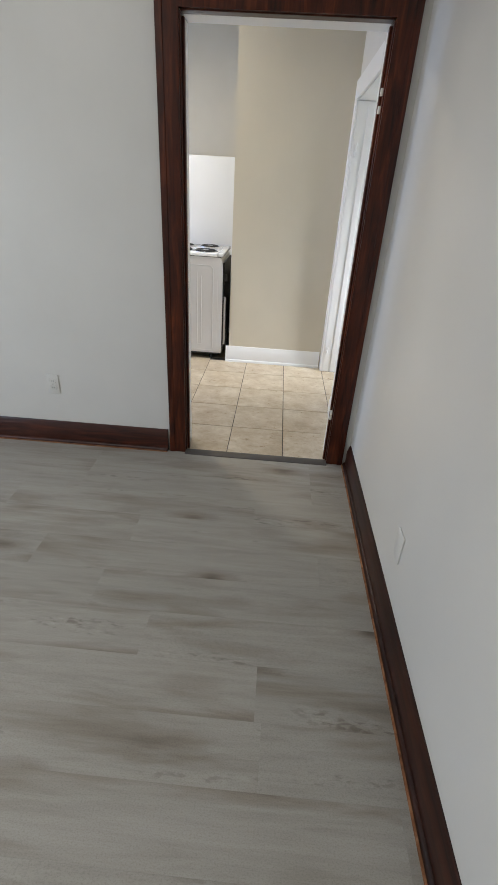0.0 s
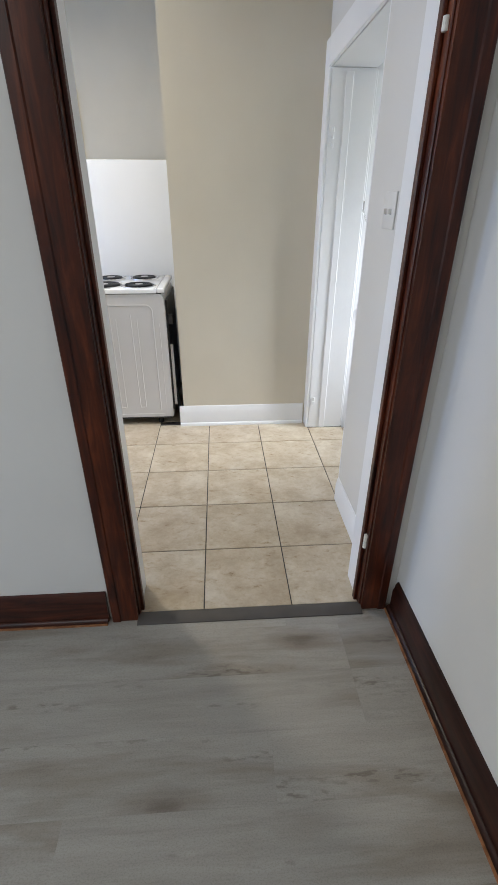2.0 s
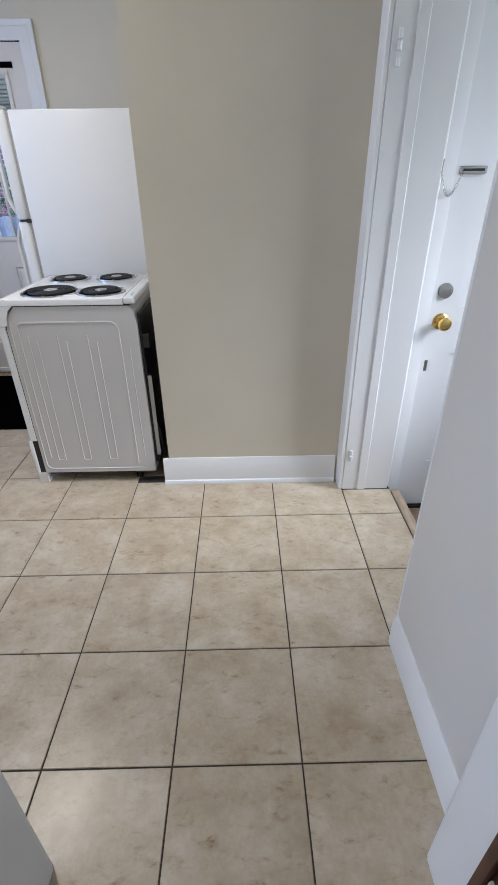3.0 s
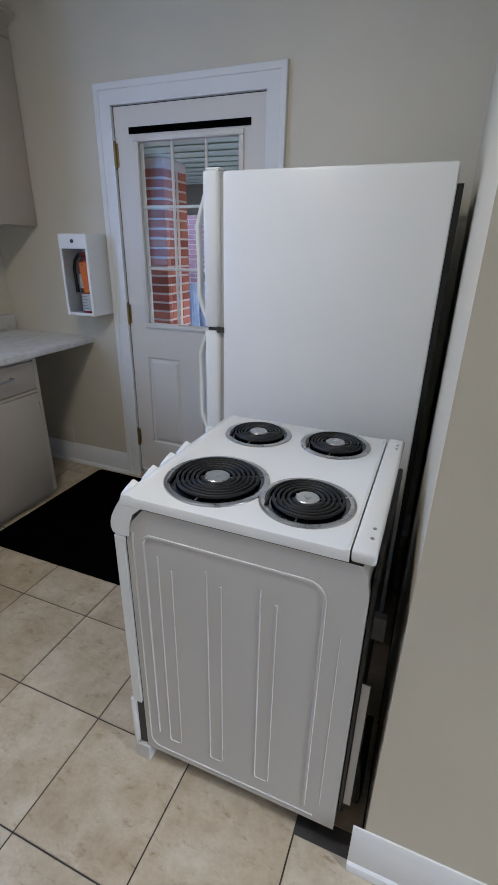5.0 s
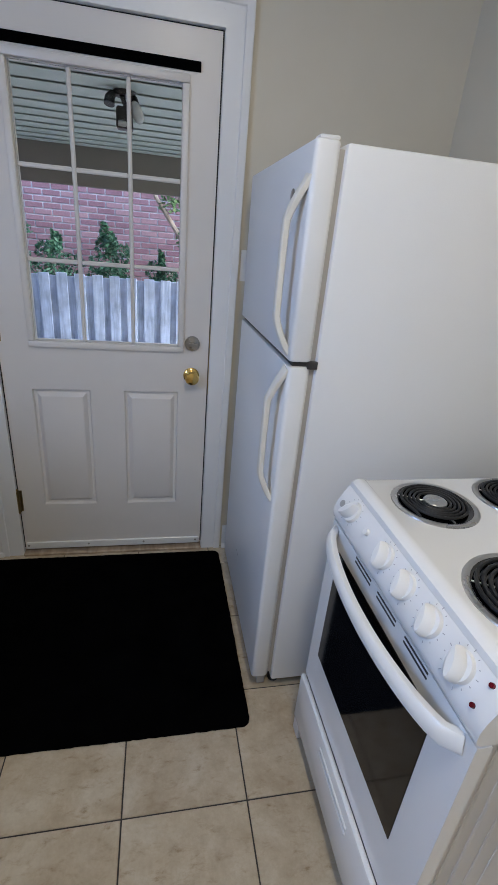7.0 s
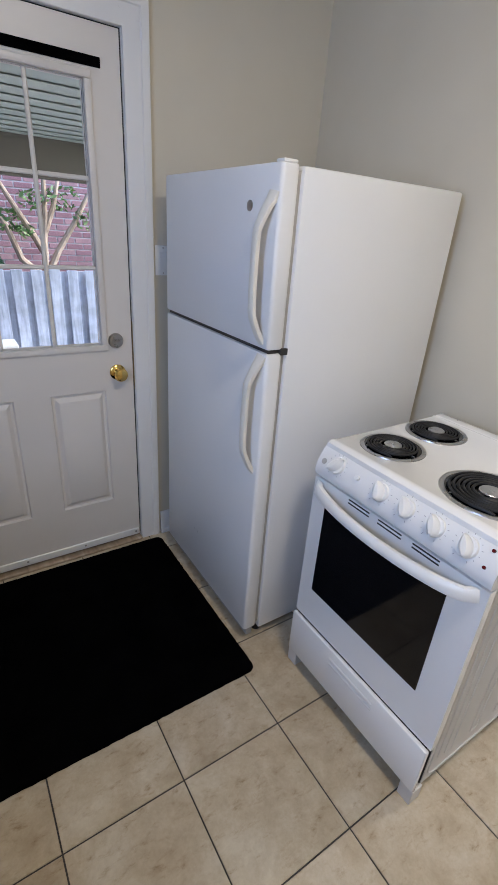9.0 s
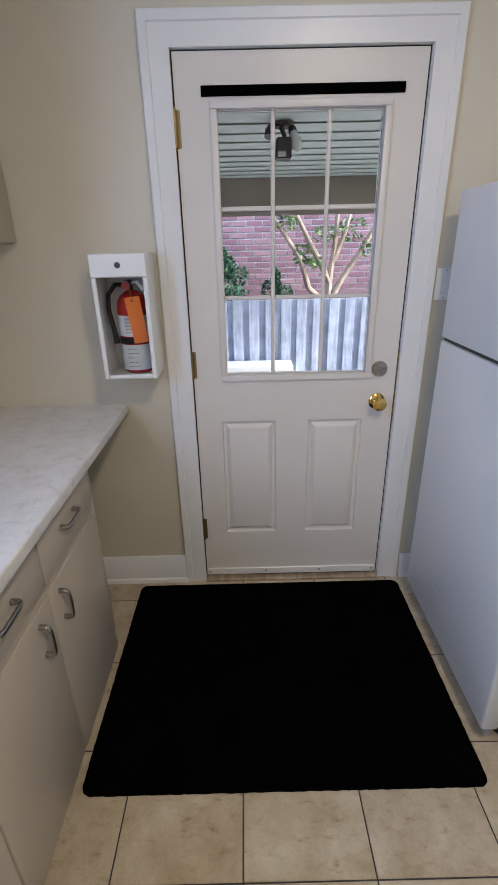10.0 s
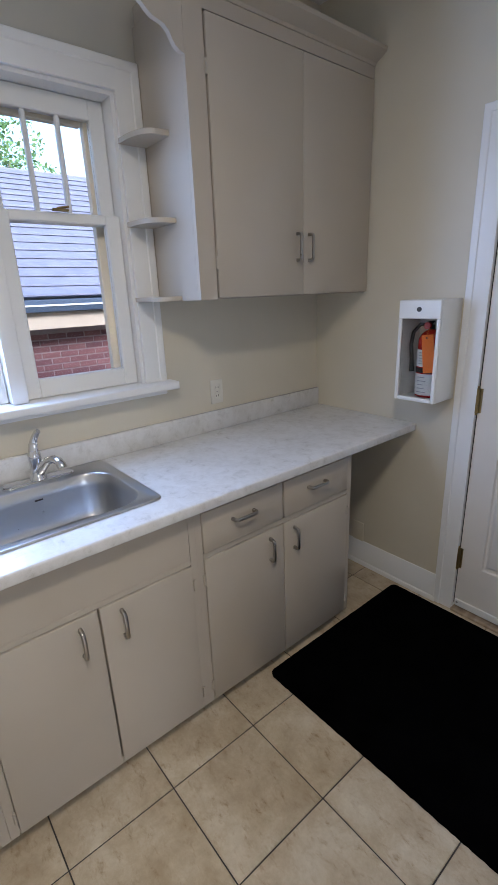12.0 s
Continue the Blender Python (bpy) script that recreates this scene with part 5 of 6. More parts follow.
bx(bm, BX1 - 0.016, BX1, BY0 - 0.012, BY0 - 0.0005, BZ0, BZ1 - 0.0745, 0.003)
bx(bm, BX0 + 0.0165, BX1 - 0.0165, BY0 - 0.012, BY0 - 0.0005, BZ0, BZ0 + 0.016, 0.003)
door = part("front_frame", bm, M_PLASTIC, box)
bm = cyl(B(), ((BX0 + BX1) / 2, BY0 - 0.0122, BZ1 - 0.036), ((BX0 + BX1) / 2, BY0 - 0.017, BZ1 - 0.036), 0.010, 0.009, 16)
part("lock", bm, M_DARKMETAL, door, "round key lock")
bm = bx(B(), BX0 + 0.014, BX1 - 0.014, BY0 + 0.001, BY0 + 0.003, BZ0 + 0.014, BZ1 - 0.074)
clear = part("clear_front", bm, M_ACRYL, box, "clear acrylic front")
EX, EY, EZ = -2.064, 2.785, BZ0 + 0.0105
ext = thing("fire_extinguisher", (EX, EY, EZ), "red fire extinguisher with orange tag inside the cabinet", "extinguisher")
m = Matrix.Translation((EX, EY, EZ))
bm = lathe(B(), [(0.0, 0.0), (0.048, 0.0), (0.0555, 0.006), (0.056, 0.02), (0.056, 0.232), (0.053, 0.252), (0.043, 0.270), (0.027, 0.283), (0.017, 0.288), (0, 0.290)], m, 28)
part("cylinder", bm, M_RED, ext)
for z0, z1 in ((0.012, 0.104), (0.134, 0.206)):
    bm = lathe(B(), [(0.0563, z0), (0.0566, z0), (0.0566, z1), (0.0563, z1)], m, 28)
    lab = part("label", bm, M_PAPER, ext, "white printed label")
    bm = B()
    for k in range(5):
        z = EZ + z0 + 0.012 + k * (z1 - z0 - 0.02) / 4.5
        bx(bm, EX - 0.022, EX + 0.016 - 0.006 * (k % 3), EY - 0.0575, EY - 0.0535, z, z + 0.0028)
    part("print_line", bm, M_INK, lab, "unreadable lines of print")
bm = cyl(B(), (EX - 0.008, EY, EZ + 0.289), (EX - 0.008, EY, EZ + 0.322), 0.017, 0.014, 16)
part("valve", bm, M_DARKMETAL, ext)
bm = tube(B(), [(EX + 0.004, EY, EZ + 0.312), (EX + 0.03, EY - 0.03, EZ + 0.318), (EX + 0.056, EY - 0.05, EZ + 0.290)], 0.007, 8, 0.6)
part("lever", bm, M_PLASTIC, ext, "pale squeeze lever")
bm = cyl(B(), (EX - 0.012, EY - 0.016, EZ + 0.304), (EX - 0.012, EY - 0.027, EZ + 0.304), 0.015, n=18)
part("gauge", bm, M_RED, ext, "round red pressure gauge")
bm = tube(B(), [(EX - 0.016, EY, EZ + 0.306), (EX - 0.052, EY - 0.010, EZ + 0.308), (EX - 0.078, EY - 0.018, EZ + 0.275), (EX - 0.080, EY - 0.028, EZ + 0.225), (EX - 0.068, EY - 0.036, EZ + 0.16), (EX - 0.062, EY - 0.040, EZ + 0.108)],
          [0.0075, 0.008, 0.008, 0.008, 0.0085, 0.0115], 10)
part("hose", bm, M_RUBBER, ext, "black discharge hose")
bm = lathe(B(), [(0.0564, 0.108), (0.0577, 0.108), (0.0577, 0.130), (0.0564, 0.130)], m, 28)
part("strap", bm, M_RUBBER, ext, "black strap")
bm = bx(B(), EX - 0.012, EX + 0.040, EY - 0.0665, EY - 0.0655, EZ + 0.112, EZ + 0.270)
cyl(bm, (EX + 0.010, EY - 0.0655, EZ + 0.268), (EX + 0.004, EY - 0.030, EZ + 0.294), 0.0012, n=6)
bmesh.ops.rotate(bm, verts=bm.verts[:], cent=(EX + 0.010, EY - 0.066, EZ + 0.270), matrix=Matrix.Rotation(radians(-7), 3, 'Y'))
tag = part("tag", bm, M_ORANGE, ext, "orange inspection tag")
bm = cyl(B(), (EX + 0.013, EY - 0.0666, EZ + 0.258), (EX + 0.013, EY - 0.0672, EZ + 0.258), 0.004, n=10)
part("eyelet", bm, M_DARKMETAL, tag)


# ---- switches and outlets ----
def plate(name, m, w, h, kind, label, material=M_PLASTIC):
    """A wall plate whose face looks along the z axis of the pose m, y up."""
    ob = thing(name, m.translation, label, name.replace("_", " "))
    def put(nm, bm, mat, par=None, lab=""):
        bmesh.ops.transform(bm, matrix=m, verts=bm.verts[:])
        return part(nm, bm, mat, par or ob, lab)
    cover = put("cover", bx(B(), -w / 2, w / 2, -h / 2, h / 2, 0.0003, 0.006, 0.0025, 2), material)
    if kind == "outlet":
        for y in (-0.02, 0.02):
            face = put("socket", bx(B(), -0.0165, 0.0165, y - 0.014, y + 0.014, 0.006, 0.0075, 0.002), material, cover)
            for x in (-0.0065, 0.0065):
                put("slot", bx(B(), x - 0.0012, x + 0.0012, y - 0.004, y + 0.005, 0.0076, 0.0079), M_VOID, cover)
        put("screw", cyl(B(), (0, 0, 0.006), (0, 0, 0.0072), 0.003, n=8), M_NICKEL, cover)
    elif kind == "rocker":
        put("rocker", bx(B(), -0.016, 0.016, -0.033, 0.033, 0.006, 0.0095, 0.002), material, cover)
        for y in (-0.048, 0.048):
            put("screw", cyl(B(), (0, y, 0.006), (0, y, 0.0072), 0.003, n=8), M_NICKEL, cover)
    elif kind == "double":
        for x in (-0.023, 0.023):
            put("toggle", bx(B(), x - 0.004, x + 0.004, -0.010, 0.006, 0.006, 0.016, 0.001), material, cover)
            put("slot", bx(B(), x - 0.006, x + 0.006, -0.0128, -0.0102, 0.0061, 0.0075), M_INK, cover)
    else:
        put("screw", cyl(B(), (0, 0, 0.006), (0, 0, 0.0072), 0.003, n=8), material, cover)
    return ob


face_n = lambda x, y, z: pose(x, y, z, 90, 0, 0)            # looks along -y
face_w = lambda x, y, z: pose(x, y, z, 90, 0, -90)          # looks along -x
face_e = lambda x, y, z: pose(x, y, z, 90, 0, 90)           # looks along +x
plate("outlet", face_n(-1.004, YL, 0.37), 0.070, 0.114, "outlet", "off-white painted-over outlet on the living room wall", M_LIVING)
plate("blank_plate", face_w(XR, -1.462, 0.350), 0.070, 0.114, "blank", "painted-over blank wall plate", M_LIVING)
plate("light_switch", face_w(XS, 0.108, 1.355), 0.116, 0.114, "double", "double light switch painted with the wall", M_LIVING)
plate("light_switch", face_n(-0.918, YN, 1.335), 0.070, 0.114, "rocker", "white rocker light switch beside the fridge")
plate("outlet", face_e(XW, 2.155, 1.080), 0.070, 0.114, "outlet", "off-white outlet above the worktop", M_CREAM)
plate("blank_plate", face_n(-2.455, YN, 0.196), 0.070, 0.114, "blank", "beige painted-over plate under the worktop", M_KITCHEN)


# ---- ceiling lamps ----
def dome_lamp(x, y, label):
    ob = thing("ceiling_light", (x, y, CEIL), label, "lamp", "ceiling lamps")
    bm = lathe(B(), [(0.0, -0.001), (0.165, -0.001), (0.165, -0.022), (0.150, -0.030), (0.0, -0.030)], Matrix.Translation((x, y, CEIL)), 32)
    part("base", bm, M_PLASTIC, ob)
    bm = lathe(B(), [(0.148, -0.0305), (0.146, -0.07), (0.120, -0.115), (0.06, -0.140), (0.0, -0.145)], Matrix.Translation((x, y, CEIL)), 32)
    part("shade", bm, M_GLOW, ob, "glowing frosted glass shade")


dome_lamp(-1.12, 0.95, "round flush ceiling light, switched on")
dome_lamp(-1.5, -2.75, "round flush ceiling light, switched on")


# ---- outdoors: ground, porch ----
bm = B()
GZ = -0.75
s = 300
for a in range(-4, 4):
    for b in range(-4, 4):
        bm.faces.new([bm.verts.new((x * s / 4, y * s / 4, GZ)) for x, y in ((a, b), (a + 1, b), (a + 1, b + 1), (a, b + 1))])
bmesh.ops.remove_doubles(bm, verts=bm.verts[:], dist=0.01)
solo("ground", bm, M_GRASS, "grassy ground round the house", "ground", "structure")
bm = bx(B(), -3.75, 0.8, YN + 0.15, 6.05, GZ, -0.10, 0.01)
solo("porch_floor", bm, M_CONC, "plain concrete porch slab", "pavement", "structure")
PZ, PY = 2.065, 5.95
PXW, PXE = -3.7, 0.75
porch = thing("porch_roof", (-1.0, 4.6, PZ), "pale vinyl porch soffit with a taupe edge beam", "porch")
tagged(porch, kind="structure")
n = 13
for k in range(n):
    y0 = YN + 0.16 + k * (PY - YN - 0.16) / n
    y1 = YN + 0.16 + (k + 1) * (PY - YN - 0.16) / n
    bm = prism(B(), [(y0, PZ), (y0, PZ + 0.003), (min(y1 + 0.06, PY - 0.002), PZ + 0.014), (min(y1 + 0.06, PY - 0.002), PZ + 0.011)], 'x', PXW, PXE)
    part("soffit_panel", bm, M_SOFFIT, porch)
part("beam", bx(B(), PXW, PXE, PY, PY + 0.10, 1.76, PZ + 0.16, 0.004), M_BEAM, porch, "taupe aluminium edge beam")
part("deck", bx(B(), PXW, PXE, YN + 0.15, PY, PZ + 0.052, PZ + 0.16), M_BEAM, porch)

LX, LY = -1.440, 3.90
flood = thing("flood_light", (LX, LY, PZ), "dark twin-head flood light with motion sensor under the soffit", "lamp")
part("base", cyl(B(), (LX, LY, PZ + 0.004), (LX, LY, PZ - 0.0185), 0.056, 0.050, 24), M_DARKMETAL, flood)
part("sensor_arm", tube(B(), [(LX - 0.0108, LY - 0.02, PZ - 0.0168), (LX - 0.0054, LY - 0.03, PZ - 0.0378), (LX + 0.0054, LY - 0.035, PZ - 0.0630), (LX, LY - 0.03, PZ - 0.0756)], [0.015, 0.012, 0.012, 0.014], 10), M_DARKMETAL, flood)
box_pts = [(LX - 0.0306, PZ - 0.0714), (LX + 0.0306, PZ - 0.0714), (LX + 0.0387, PZ - 0.0790), (LX + 0.0405, PZ - 0.1613), (LX + 0.0324, PZ - 0.1680), (LX - 0.0342, PZ - 0.1646), (LX - 0.0414, PZ - 0.1562), (LX - 0.0387, PZ - 0.0790)]
sensor = part("sensor", prism(B(), box_pts, 'y', LY - 0.065, LY + 0.010), M_DARKMETAL, flood, "boxy dark motion sensor")
part("lens", bx(B(), LX - 0.0324, LX + 0.0126, LY - 0.074, LY - 0.0655, PZ - 0.1596, PZ - 0.1344, 0.005), M_BULB, sensor, "pale sensor lens")
head = part("head", tube(B(), [(LX - 0.0405, LY - 0.005, PZ - 0.0101), (LX - 0.0594, LY - 0.02, PZ - 0.0185), (LX - 0.0702, LY - 0.035, PZ - 0.0378), (LX - 0.0738, LY - 0.045, PZ - 0.0672)], [0.012, 0.020, 0.025, 0.027], 14), M_DARKMETAL, flood)
head = part("head", tube(B(), [(LX + 0.0360, LY - 0.005, PZ - 0.0101), (LX + 0.0450, LY - 0.015, PZ - 0.0252), (LX + 0.0522, LY - 0.025, PZ - 0.0554)], [0.012, 0.020, 0.024], 14), M_DARKMETAL, flood)
bm = ball(B(), (0, 0, 0), 0.030, (1, 1, 1.7), 18, 12)
bmesh.ops.transform(bm, matrix=pose(LX + 0.0630, LY - 0.034, PZ - 0.0857, 12, -22, 0), verts=bm.verts[:])
part("bulb", bm, M_BULB, head, "frosted glass bulb")

# ---- fence ----
FYN = 6.45
fence = thing("fence", (-1.5, FYN, GZ), "weathered pale board-on-board wooden fence", "fence")
for z in (-0.35, 0.62):
    part("rail", bx(B(), -7, 4, FYN + 0.066, FYN + 0.104, z, z + 0.09), M_FENCE, fence)
for k in range(118):
    x = -6.95 + k * 0.092
    frontish = k % 2 == 0
    y = FYN + random.uniform(-0.003, 0.003) if frontish else FYN + 0.045
    top = 0.945 + random.uniform(-0.008, 0.008) - (0 if frontish else 0.02)
    w = 0.112 if frontish else 0.118
    lean = random.uniform(-0.003, 0.003)
    bm = bx(B(), x, x + w, y, y + 0.018, GZ + 0.03, top, 0.003)
    for v in bm.verts:
        v.co.x += lean * (v.co.z - GZ)
    part("board", bm, M_FENCE, fence)
planter = thing("planter", (-1.6, 6.25, GZ), "low white painted timber planter before the fence", "planter")
part("body", bx(B(), -2.60, -1.16, 6.14, 6.38, GZ, 0.19, 0.006), M_TRIM, planter)
part("rim", bx(B(), -2.63, -1.13, 6.11, 6.41, 0.19, 0.25, 0.006), M_TRIM, planter)


# ---- foliage ----
def leaves(name, clumps, count, size, material, parent, label):
    """Many small leaves scattered over uneven clumps."""
    rng = random.Random(len(clumps) * 31 + count)
    vs, fs = [], []
    for cx, cy, cz, rx, ry, rz in clumps:
        for _ in range(count):
            d = Vector((rng.gauss(0, 1), rng.gauss(0, 1), rng.gauss(0, 1))).normalized() * rng.uniform(0.55, 1.05) ** 0.6
            c = Vector((cx + d.x * rx, cy + d.y * ry, cz + d.z * rz))
            a = Vector((rng.uniform(-1, 1), rng.uniform(-1, 1), rng.uniform(-0.6, 1))).normalized()
            b = a.orthogonal().normalized()
            b = (Matrix.Rotation(rng.uniform(0, 6.28), 3, a) @ b)
            l = size * rng.uniform(0.6, 1.3)
            i = len(vs)
            vs += [c - a * l, c + b * l * 0.42, c + a * l, c - b * l * 0.42]
            fs.append((i, i + 1, i + 2, i + 3))
    o = ORIGIN[parent.name]
    me = bpy.data.meshes.new(name)
    me.from_pydata([v - o for v in vs], [], fs)
    me.materials.append(material)
    ob = new(name, me)
    ob.parent = parent
    ORIGIN[ob.name] = o
    return tagged(ob, label)


def shrub(x, y, top, w, label):
    ob = thing("shrub", (x, y, GZ), label, "shrub", "shrubs behind the fence")
    part("trunk", cyl(B(), (x, y, GZ), (x, y, top - 0.3), 0.035, 0.012, 8), M_BARK, ob)
    rng = random.Random(int(x * 100))
    clumps = []
    h = top - GZ
    for k in range(26):
        u = k / 25
        r = w * (1 - u) ** 0.55 + 0.04 + rng.uniform(-0.05, 0.07)
        a = k * 2.4
        clumps.append((x + r * 0.6 * math.cos(a), y + r * 0.6 * math.sin(a), GZ + 0.25 + (h - 0.3) * u + rng.uniform(-0.05, 0.05), r * 0.55, r * 0.55, 0.13))
    leaves("crown", clumps, 190, 0.030, M_LEAF, ob, "dense dark green foliage")


shrub(-3.14, 7.3, 1.72, 0.85, "tall dark green bushy evergreen shrub")
shrub(-2.52, 7.3, 1.34, 0.68, "dark green spreading evergreen shrub")
shrub(-1.86, 7.3, 1.45, 0.40, "slim dark green conical evergreen shrub")
shrub(-1.24, 7.35, 1.16, 0.34, "low dark green shrub")
shrub(0.35, 7.35, 1.15, 0.40, "dark green evergreen shrub")


def branchy(base, limbs, clumps, label):
    ob = thing("tree", base, label, "tree")
    bm = B()
    tube(bm, [base, (base[0] + 0.02, base[1], base[2] + 0.6), limbs[0][0]], [0.085, 0.07, 0.055], 10)
    part("trunk", bm, M_BARK, ob)
    for pts in limbs:
        k = len(pts)
        part("limb", tube(B(), pts, [0.042 - 0.026 * i / (k - 1) for i in range(k)], 8), M_BARK, ob)
    leaves("crown", clumps, 70, 0.038, M_LEAF2, ob, "sparse light green leaves")


fork = (-0.62, 7.05, 0.78)
branchy((-0.62, 7.05, GZ), [
    [fork, (-0.60, 7.05, 1.15), (-0.56, 7.06, 1.45), (-0.53, 7.06, 1.95), (-0.5, 7.05, 2.6)],
    [(-0.60, 7.05, 1.05), (-0.70, 7.04, 1.24), (-0.85, 7.02, 1.50), (-1.02, 7.00, 1.80), (-1.2, 6.98, 2.3)],
    [fork, (-0.45, 7.06, 1.10), (-0.25, 7.05, 1.40), (-0.05, 7.02, 1.75), (0.15, 6.4, 2.3)],
    [fork, (-0.86, 7.04, 1.00), (-0.98, 7.02, 1.35), (-1.30, 7.00, 1.80), (-1.5, 6.98, 2.2)],
    [(-0.58, 7.06, 1.30), (-0.46, 7.08, 1.55), (-0.36, 7.10, 1.9)]],
    [(-0.95, 7.02, 1.40, 0.12, 0.10, 0.13), (-1.15, 7.00, 1.75, 0.14, 0.1, 0.10), (-0.70, 7.02, 1.62, 0.14, 0.12, 0.10), (-0.35, 7.06, 1.66, 0.18, 0.12, 0.13), (-0.12, 7.04, 1.45, 0.14, 0.1, 0.12),
     (-0.55, 7.05, 2.1, 0.35, 0.25, 0.25), (-1.2, 6.4, 2.3, 0.3, 0.2, 0.2), (0.15, 6.4, 2.3, 0.35, 0.25, 0.25), (-0.8, 7.02, 1.30, 0.1, 0.08, 0.08)], "small tree with tan forked limbs and sparse leaves")


# ---- neighbouring house behind the fence, and the one beyond the window ----
BW, BH, BD, BG = 0.205, 0.058, 0.09, 0.017
near_house = thing("house", (0.0, 8.6, GZ), "neighbouring house with a pink brick wall", "house")
WY = 7.9
back_wall = part("wall", bx(B(), -7.0, 6.0, WY + 0.012, 11.5, GZ, 2.75), M_MORTAR, near_house, "pink brick wall with pale mortar")
part("roof", prism(B(), [(WY - 0.25, 2.70), (WY - 0.25, 2.80), (9.9, 4.2), (11.9, 2.80), (11.9, 2.70)], 'x', -7.4, 6.4), M_SHINGLE, near_house, "grey shingle roof")

vine = thing("climbing_vine", (-3.3, WY, GZ), "sparse green vine climbing the brick wall", "vine")
part("stem", tube(B(), [(-3.36, WY + 0.005, GZ), (-3.42, WY - 0.008, 0.6), (-3.33, WY - 0.008, 1.4), (-3.36, WY - 0.008, 2.0), (-3.2, WY - 0.01, 2.3)], [0.014, 0.011, 0.009, 0.007, 0.005], 6), M_BARK, vine)
leaves("foliage", [(-3.42, WY - 0.06, 1.95, 0.16, 0.05, 0.10), (-3.28, WY - 0.06, 1.78, 0.09, 0.05, 0.10), (-3.1, WY - 0.06, 2.0, 0.2, 0.05, 0.07)], 60, 0.042, M_LEAF2, vine, "bright green leaves")

side_house = thing("house", (-10.0, 3.0, GZ), "neighbouring bungalow with grey shingle roof and brick wall", "house")
EX0, EZ0 = -6.6, 1.53
part("wall", bx(B(), -13.5, EX0 - 0.36, -6.0, 12.0, GZ, EZ0 - 0.16), M_MORTARD, side_house, "plum brick wall with dull mortar")
side_wall = side_house.children[0]
part("soffit", bx(B(), EX0 - 0.36, EX0 - 0.03, -6.2, 12.2, EZ0 - 0.32, EZ0 - 0.14), M_TAN, side_house, "tan fascia board")
gut = prism(B(), [(EX0 - 0.03, EZ0 - 0.13), (EX0 + 0.055, EZ0 - 0.13), (EX0 + 0.085, EZ0 - 0.07), (EX0 + 0.09, EZ0 - 0.005), (EX0 + 0.078, EZ0), (EX0 - 0.03, EZ0)], 'y', -6.2, 12.2)
gutter = part("gutter", gut, M_GUTTER, side_house, "blue-grey metal gutter")
part("drip_edge", bx(B(), EX0 + 0.0862, EX0 + 0.092, -6.2, 12.2, EZ0 - 0.070, EZ0 - 0.052), M_TRIM, gutter)
rows = 18
for k in range(rows):
    u0, u1 = k / rows, (k + 1) / rows
    xa, xb = EX0 - 3.5 * u0, EX0 - 3.5 * u1 - 0.03
    za, zb = EZ0 + 0.01 + 2.05 * u0, EZ0 + 0.01 + 2.05 * u1 + 0.015
    part("shingle_course", prism(B(), [(xa - 0.06, za + 0.012), (xa - 0.06, za + 0.036), (xa, za + 0.028), (xa, za + 0.046), (xb, zb + 0.012), (xb, zb - 0.010)], 'y', -6.3, 12.3), M_SHINGLE, side_house)
part("rear_slope", prism(B(), [(EX0 - 3.52, EZ0 + 2.05), (EX0 - 3.52, EZ0 + 2.10), (EX0 - 7.2, EZ0 + 0.02), (EX0 - 7.2, EZ0 - 0.03)], 'y', -6.3, 12.3), M_SHINGLE, side_house)


def big_tree(x, y, h, w, seed):
    ob = thing("tree", (x, y, GZ), "tall leafy tree behind the bungalow", "tree", "trees behind the bungalow")
    rng = random.Random(seed)
    part("trunk", tube(B(), [(x, y, GZ), (x + 0.1, y, h * 0.3), (x + 0.2, y + 0.1, h * 0.6)], [0.28, 0.22, 0.12], 10), M_BARK, ob)
    clumps = []
    for k in range(7):
        a = k * 0.9 + rng.uniform(0, 0.5)
        tip = (x + w * 0.75 * math.cos(a), y + w * 0.75 * math.sin(a), h * rng.uniform(0.45, 0.95))
        part("limb", tube(B(), [(x + 0.1, y, h * 0.32), (x + w * 0.35 * math.cos(a), y + w * 0.35 * math.sin(a), (h * 0.35 + tip[2]) / 2), tip], [0.12, 0.08, 0.03], 6), M_BARK, ob)
        for _ in range(6):
            clumps.append((tip[0] + rng.uniform(-0.9, 0.9), tip[1] + rng.uniform(-0.9, 0.9), tip[2] + rng.uniform(-0.9, 0.7), rng.uniform(0.35, 0.75), rng.uniform(0.35, 0.75), rng.uniform(0.25, 0.5)))
    leaves("crown", clumps, 260, 0.062, M_LEAF2, ob, "broad leafy crown with gaps")


big_tree(-15.5, 4.3, 6.4, 2.2, 3)
big_tree(-17.0, 11.2, 7.0, 2.6, 5)
big_tree(-16.0, 0.2, 7.5, 2.6, 8)

# ---- brick pier of the porch ----
pier = thing("porch_pier", (-2.65, 4.42, -0.10), "red brick porch pier with pale joints", "pier")
PX0, PX1, PY0, PY1 = -2.85, -2.45, 4.24, 4.62
part("core", bx(B(), PX0 + 0.006, PX1 - 0.006, PY0 + 0.006, PY1 - 0.006, -0.10, PZ), M_MORTARP, pier, "dusty mortar")


def brick_mesh(name, w, d, h, material):
    bm = bx(B(), 0, w, 0, d, 0, h, 0.003)
    return mesh_of(name, bm, material, None)


PW = (PX1 - PX0 - BG) / 2
PD = (PY1 - PY0 - BG) / 2
end_x = brick_mesh("brick", PW, 0.05, BH, M_BRICKR)
end_y = brick_mesh("brick", 0.05, PD - 0.05, BH, M_BRICKR)
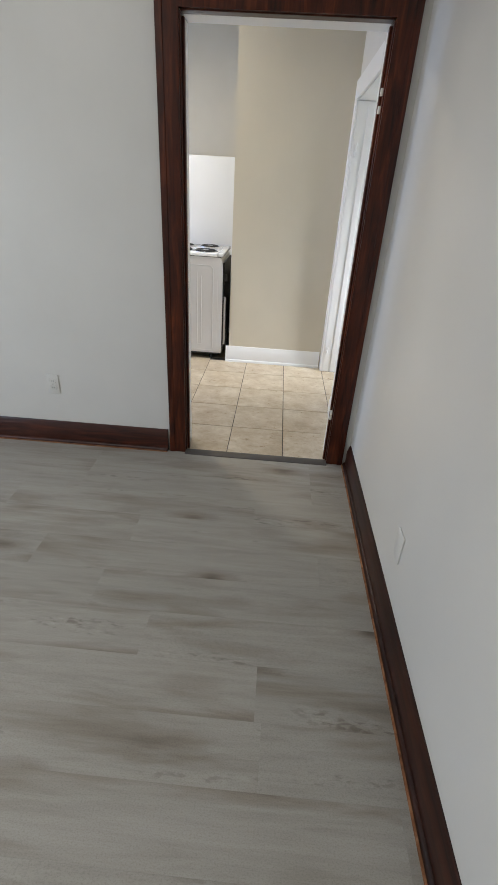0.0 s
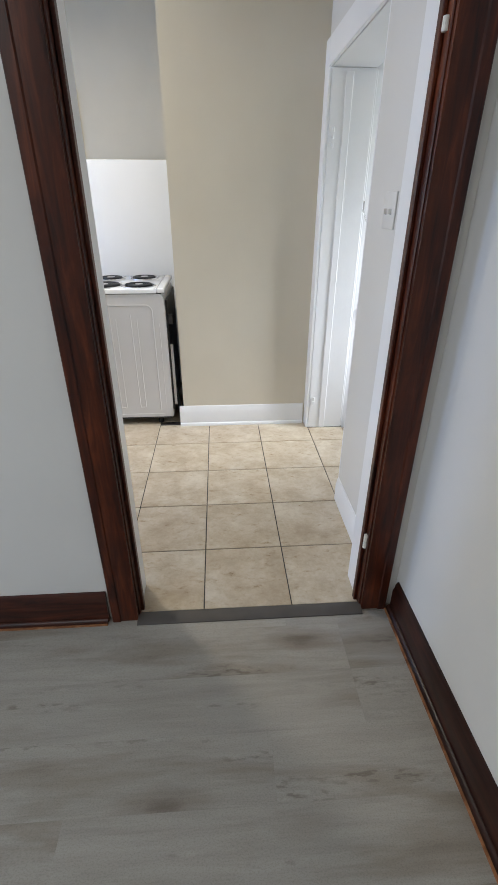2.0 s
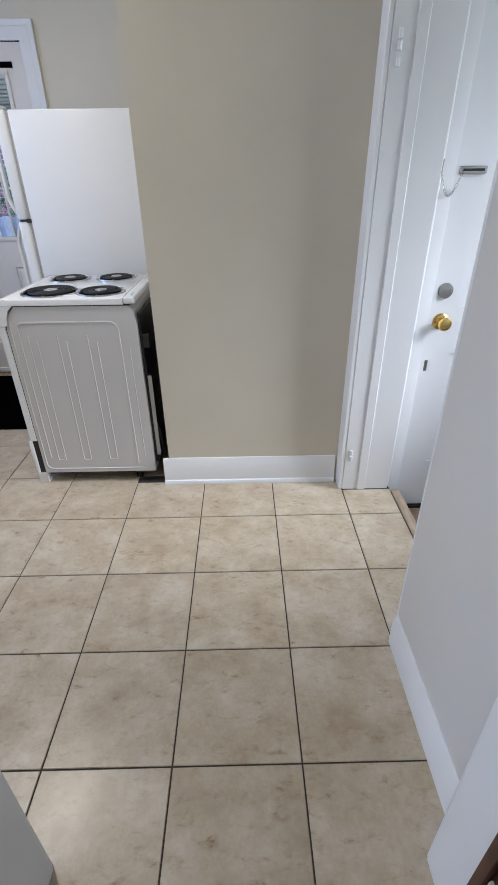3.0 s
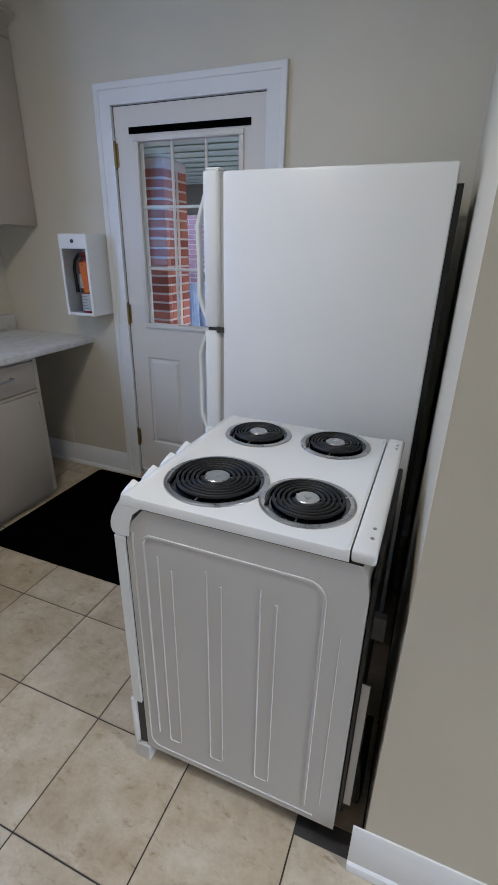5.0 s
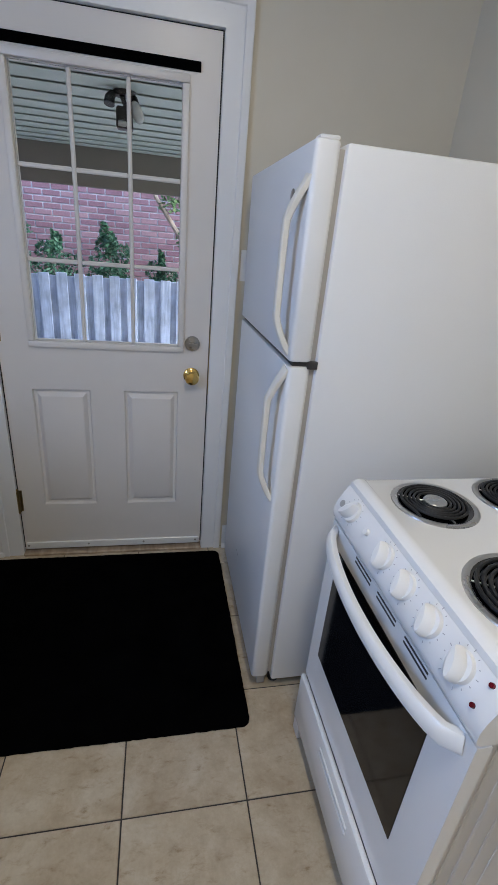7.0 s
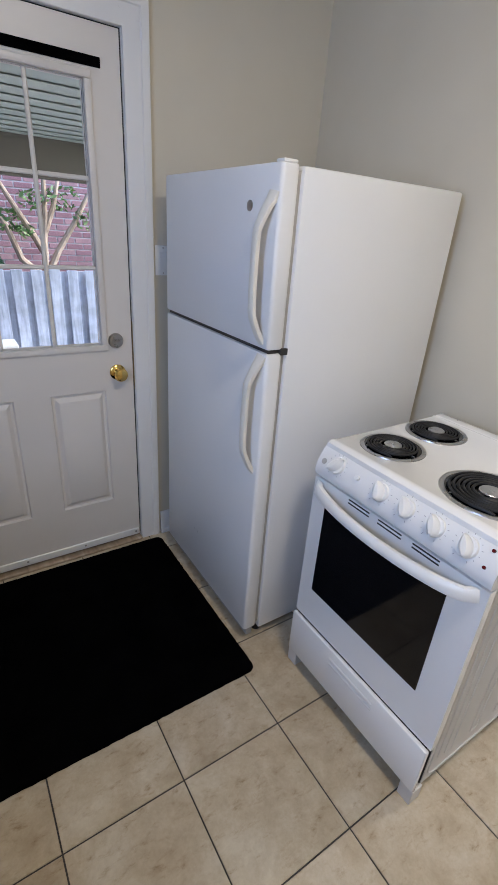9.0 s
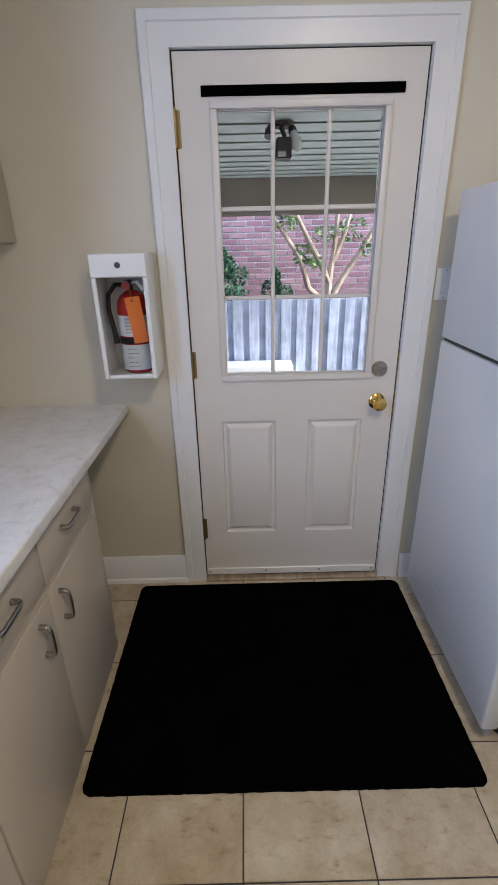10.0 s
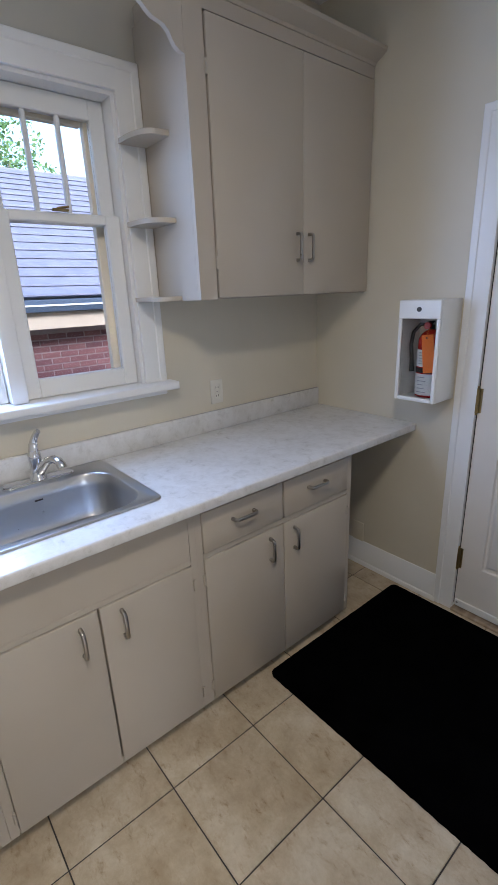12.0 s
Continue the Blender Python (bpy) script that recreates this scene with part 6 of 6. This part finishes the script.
for k in range(28):
    z = -0.095 + k * (BH + BG)
    for j in range(2):
        piece("brick", end_x, pier, (PX0 + j * (PW + BG), PY0, z))
        piece("brick", end_y, pier, (PX1 - 0.05, PY0 + 0.061 + j * PD, z))
        if j == 0:
            piece("brick", end_y, pier, (PX0, PY0 + 0.061 + j * PD, z))

# ---- wall bricks ----
full = brick_mesh("brick", BW, 0.10, BH, M_BRICKP)
rest_v, rest_f = [], []
cube_f = ((0, 1, 5, 4), (1, 2, 6, 5), (2, 3, 7, 6), (3, 0, 4, 7), (4, 5, 6, 7))
made = 0
for r in range(46):
    z = -0.65 + r * (BH + BG)
    for c in range(38):
        x = -5.6 + c * (BW + BG) + (0.108 if r % 2 else 0.0)
        y = WY + random.uniform(-0.002, 0.002)
        if -3.2 < x < 0.6 and 0.93 < z < 2.0 and made < 298:
            piece("brick", full, back_wall, (x, y, z))
            made += 1
        else:
            o = ORIGIN[back_wall.name]
            i = len(rest_v)
            for px, pz in ((x, z), (x + BW, z), (x + BW, z + BH), (x, z + BH)):
                rest_v.append((px - o.x, WY + 0.05 - o.y, pz - o.z))
            for px, pz in ((x, z), (x + BW, z), (x + BW, z + BH), (x, z + BH)):
                rest_v.append((px - o.x, y - o.y, pz - o.z))
            rest_f += [tuple(i + q for q in f) for f in cube_f]
me = bpy.data.meshes.new("bricks")
me.from_pydata(rest_v, [], rest_f)
me.materials.append(M_BRICKP)
rest = new("bricks", me)
rest.parent = back_wall
tagged(rest, kind="stuff")
# the bungalow's bricks under its eave
vs, fs = [], []
o = ORIGIN[side_house.name]
for r in range(28):
    z = GZ + 0.1 + r * (BH + BG)
    if z + BH > EZ0 - 0.33:
        break
    for c in range(60):
        y = -3.0 + c * (BW + BG) + (0.108 if r % 2 else 0.0)
        i = len(vs)
        for dx in (-0.02, 0.010):
            for py, pz in ((y, z), (y + BW, z), (y + BW, z + BH), (y, z + BH)):
                vs.append((EX0 - 0.36 + dx - o.x, py - o.y, pz - o.z))
        fs += [tuple(i + q for q in f) for f in cube_f]
me = bpy.data.meshes.new("bricks")
me.from_pydata(vs, [], fs)
me.materials.append(M_BRICKD)
rest = new("bricks", me)
rest.parent = side_wall
tagged(rest, kind="stuff")

# ---- floor planks ----
PWD, PLN = 0.185, 1.22
JOINTS = {1: -0.725, 4: -0.340, 6: -0.392, 7: -0.148, 8: 0.265}
rng = random.Random(4)


def plank_mesh(l, w):
    bm = bx(B(), 0, l, 0, w, -0.0115, 0)
    return mesh_of("plank", bm, M_PLANK, None)


plank_full = plank_mesh(PLN - 0.0002, PWD - 0.0002)
for row in range(26):
    y1 = min(-0.437 + PWD * (1 - row), -0.347)
    y0 = max(-0.437 - PWD * row, -4.998)
    if y1 - y0 < 0.02:
        continue
    x = JOINTS.get(row, rng.uniform(-1.2, 0.0)) - 3 * PLN
    while x < XR - 0.02:
        x0, x1 = max(x, -3.44), min(x + PLN, XR - 0.002)
        if x1 - x0 > 0.02:
            full_size = x1 - x0 > PLN - 0.001 and y1 - y0 > PWD - 0.001
            piece("plank", plank_full if full_size else plank_mesh(x1 - x0 - 0.0002, y1 - y0 - 0.0002), floor_living, (x0, y0, 0))
        x += PLN

# ---- floor tiles ----
GAP = 0.0042


def tile_mesh(w, d):
    bm = bx(B(), 0, w, 0, d, -0.003, 0, 0.0016, 1, lambda a, b: a.z > -0.001 and b.z > -0.001)
    return mesh_of("tile", bm, M_TILE, None)


whole = tile_mesh(T - GAP, T - GAP)
for i in range(-9, 3):
    for j in range(-2, 9):
        x0, x1, y0, y1 = i * T, (i + 1) * T, j * T, (j + 1) * T
        x0, y0, y1 = max(x0, XW + 0.002), max(y0, -0.3435), min(y1, YN - 0.003)
        xm, ym = (x0 + x1) / 2, (y0 + y1) / 2
        x1 = min(x1, 0.9145)
        if i >= 2 and (ym < 0.34 or ym > 1.22):
            continue
        if i == 2:
            y1 = min(y1, 1.21)
        if i >= -1 and y0 < 1.30 < y1:
            y1 = 1.303
        if i >= 0 and y0 > 1.29:
            continue
        if i == -1 and y0 > 1.29:
            x1 = XE - 0.002
        if x1 - x0 < 0.03 or y1 - y0 < 0.03:
            continue
        w, d = x1 - x0 - GAP, y1 - y0 - GAP
        me = whole if abs(w - (T - GAP)) < 1e-4 and abs(d - (T - GAP)) < 1e-4 else tile_mesh(w, d)
        piece("tile", me, floor_kitchen, (x0 + GAP / 2, y0 + GAP / 2, 0))
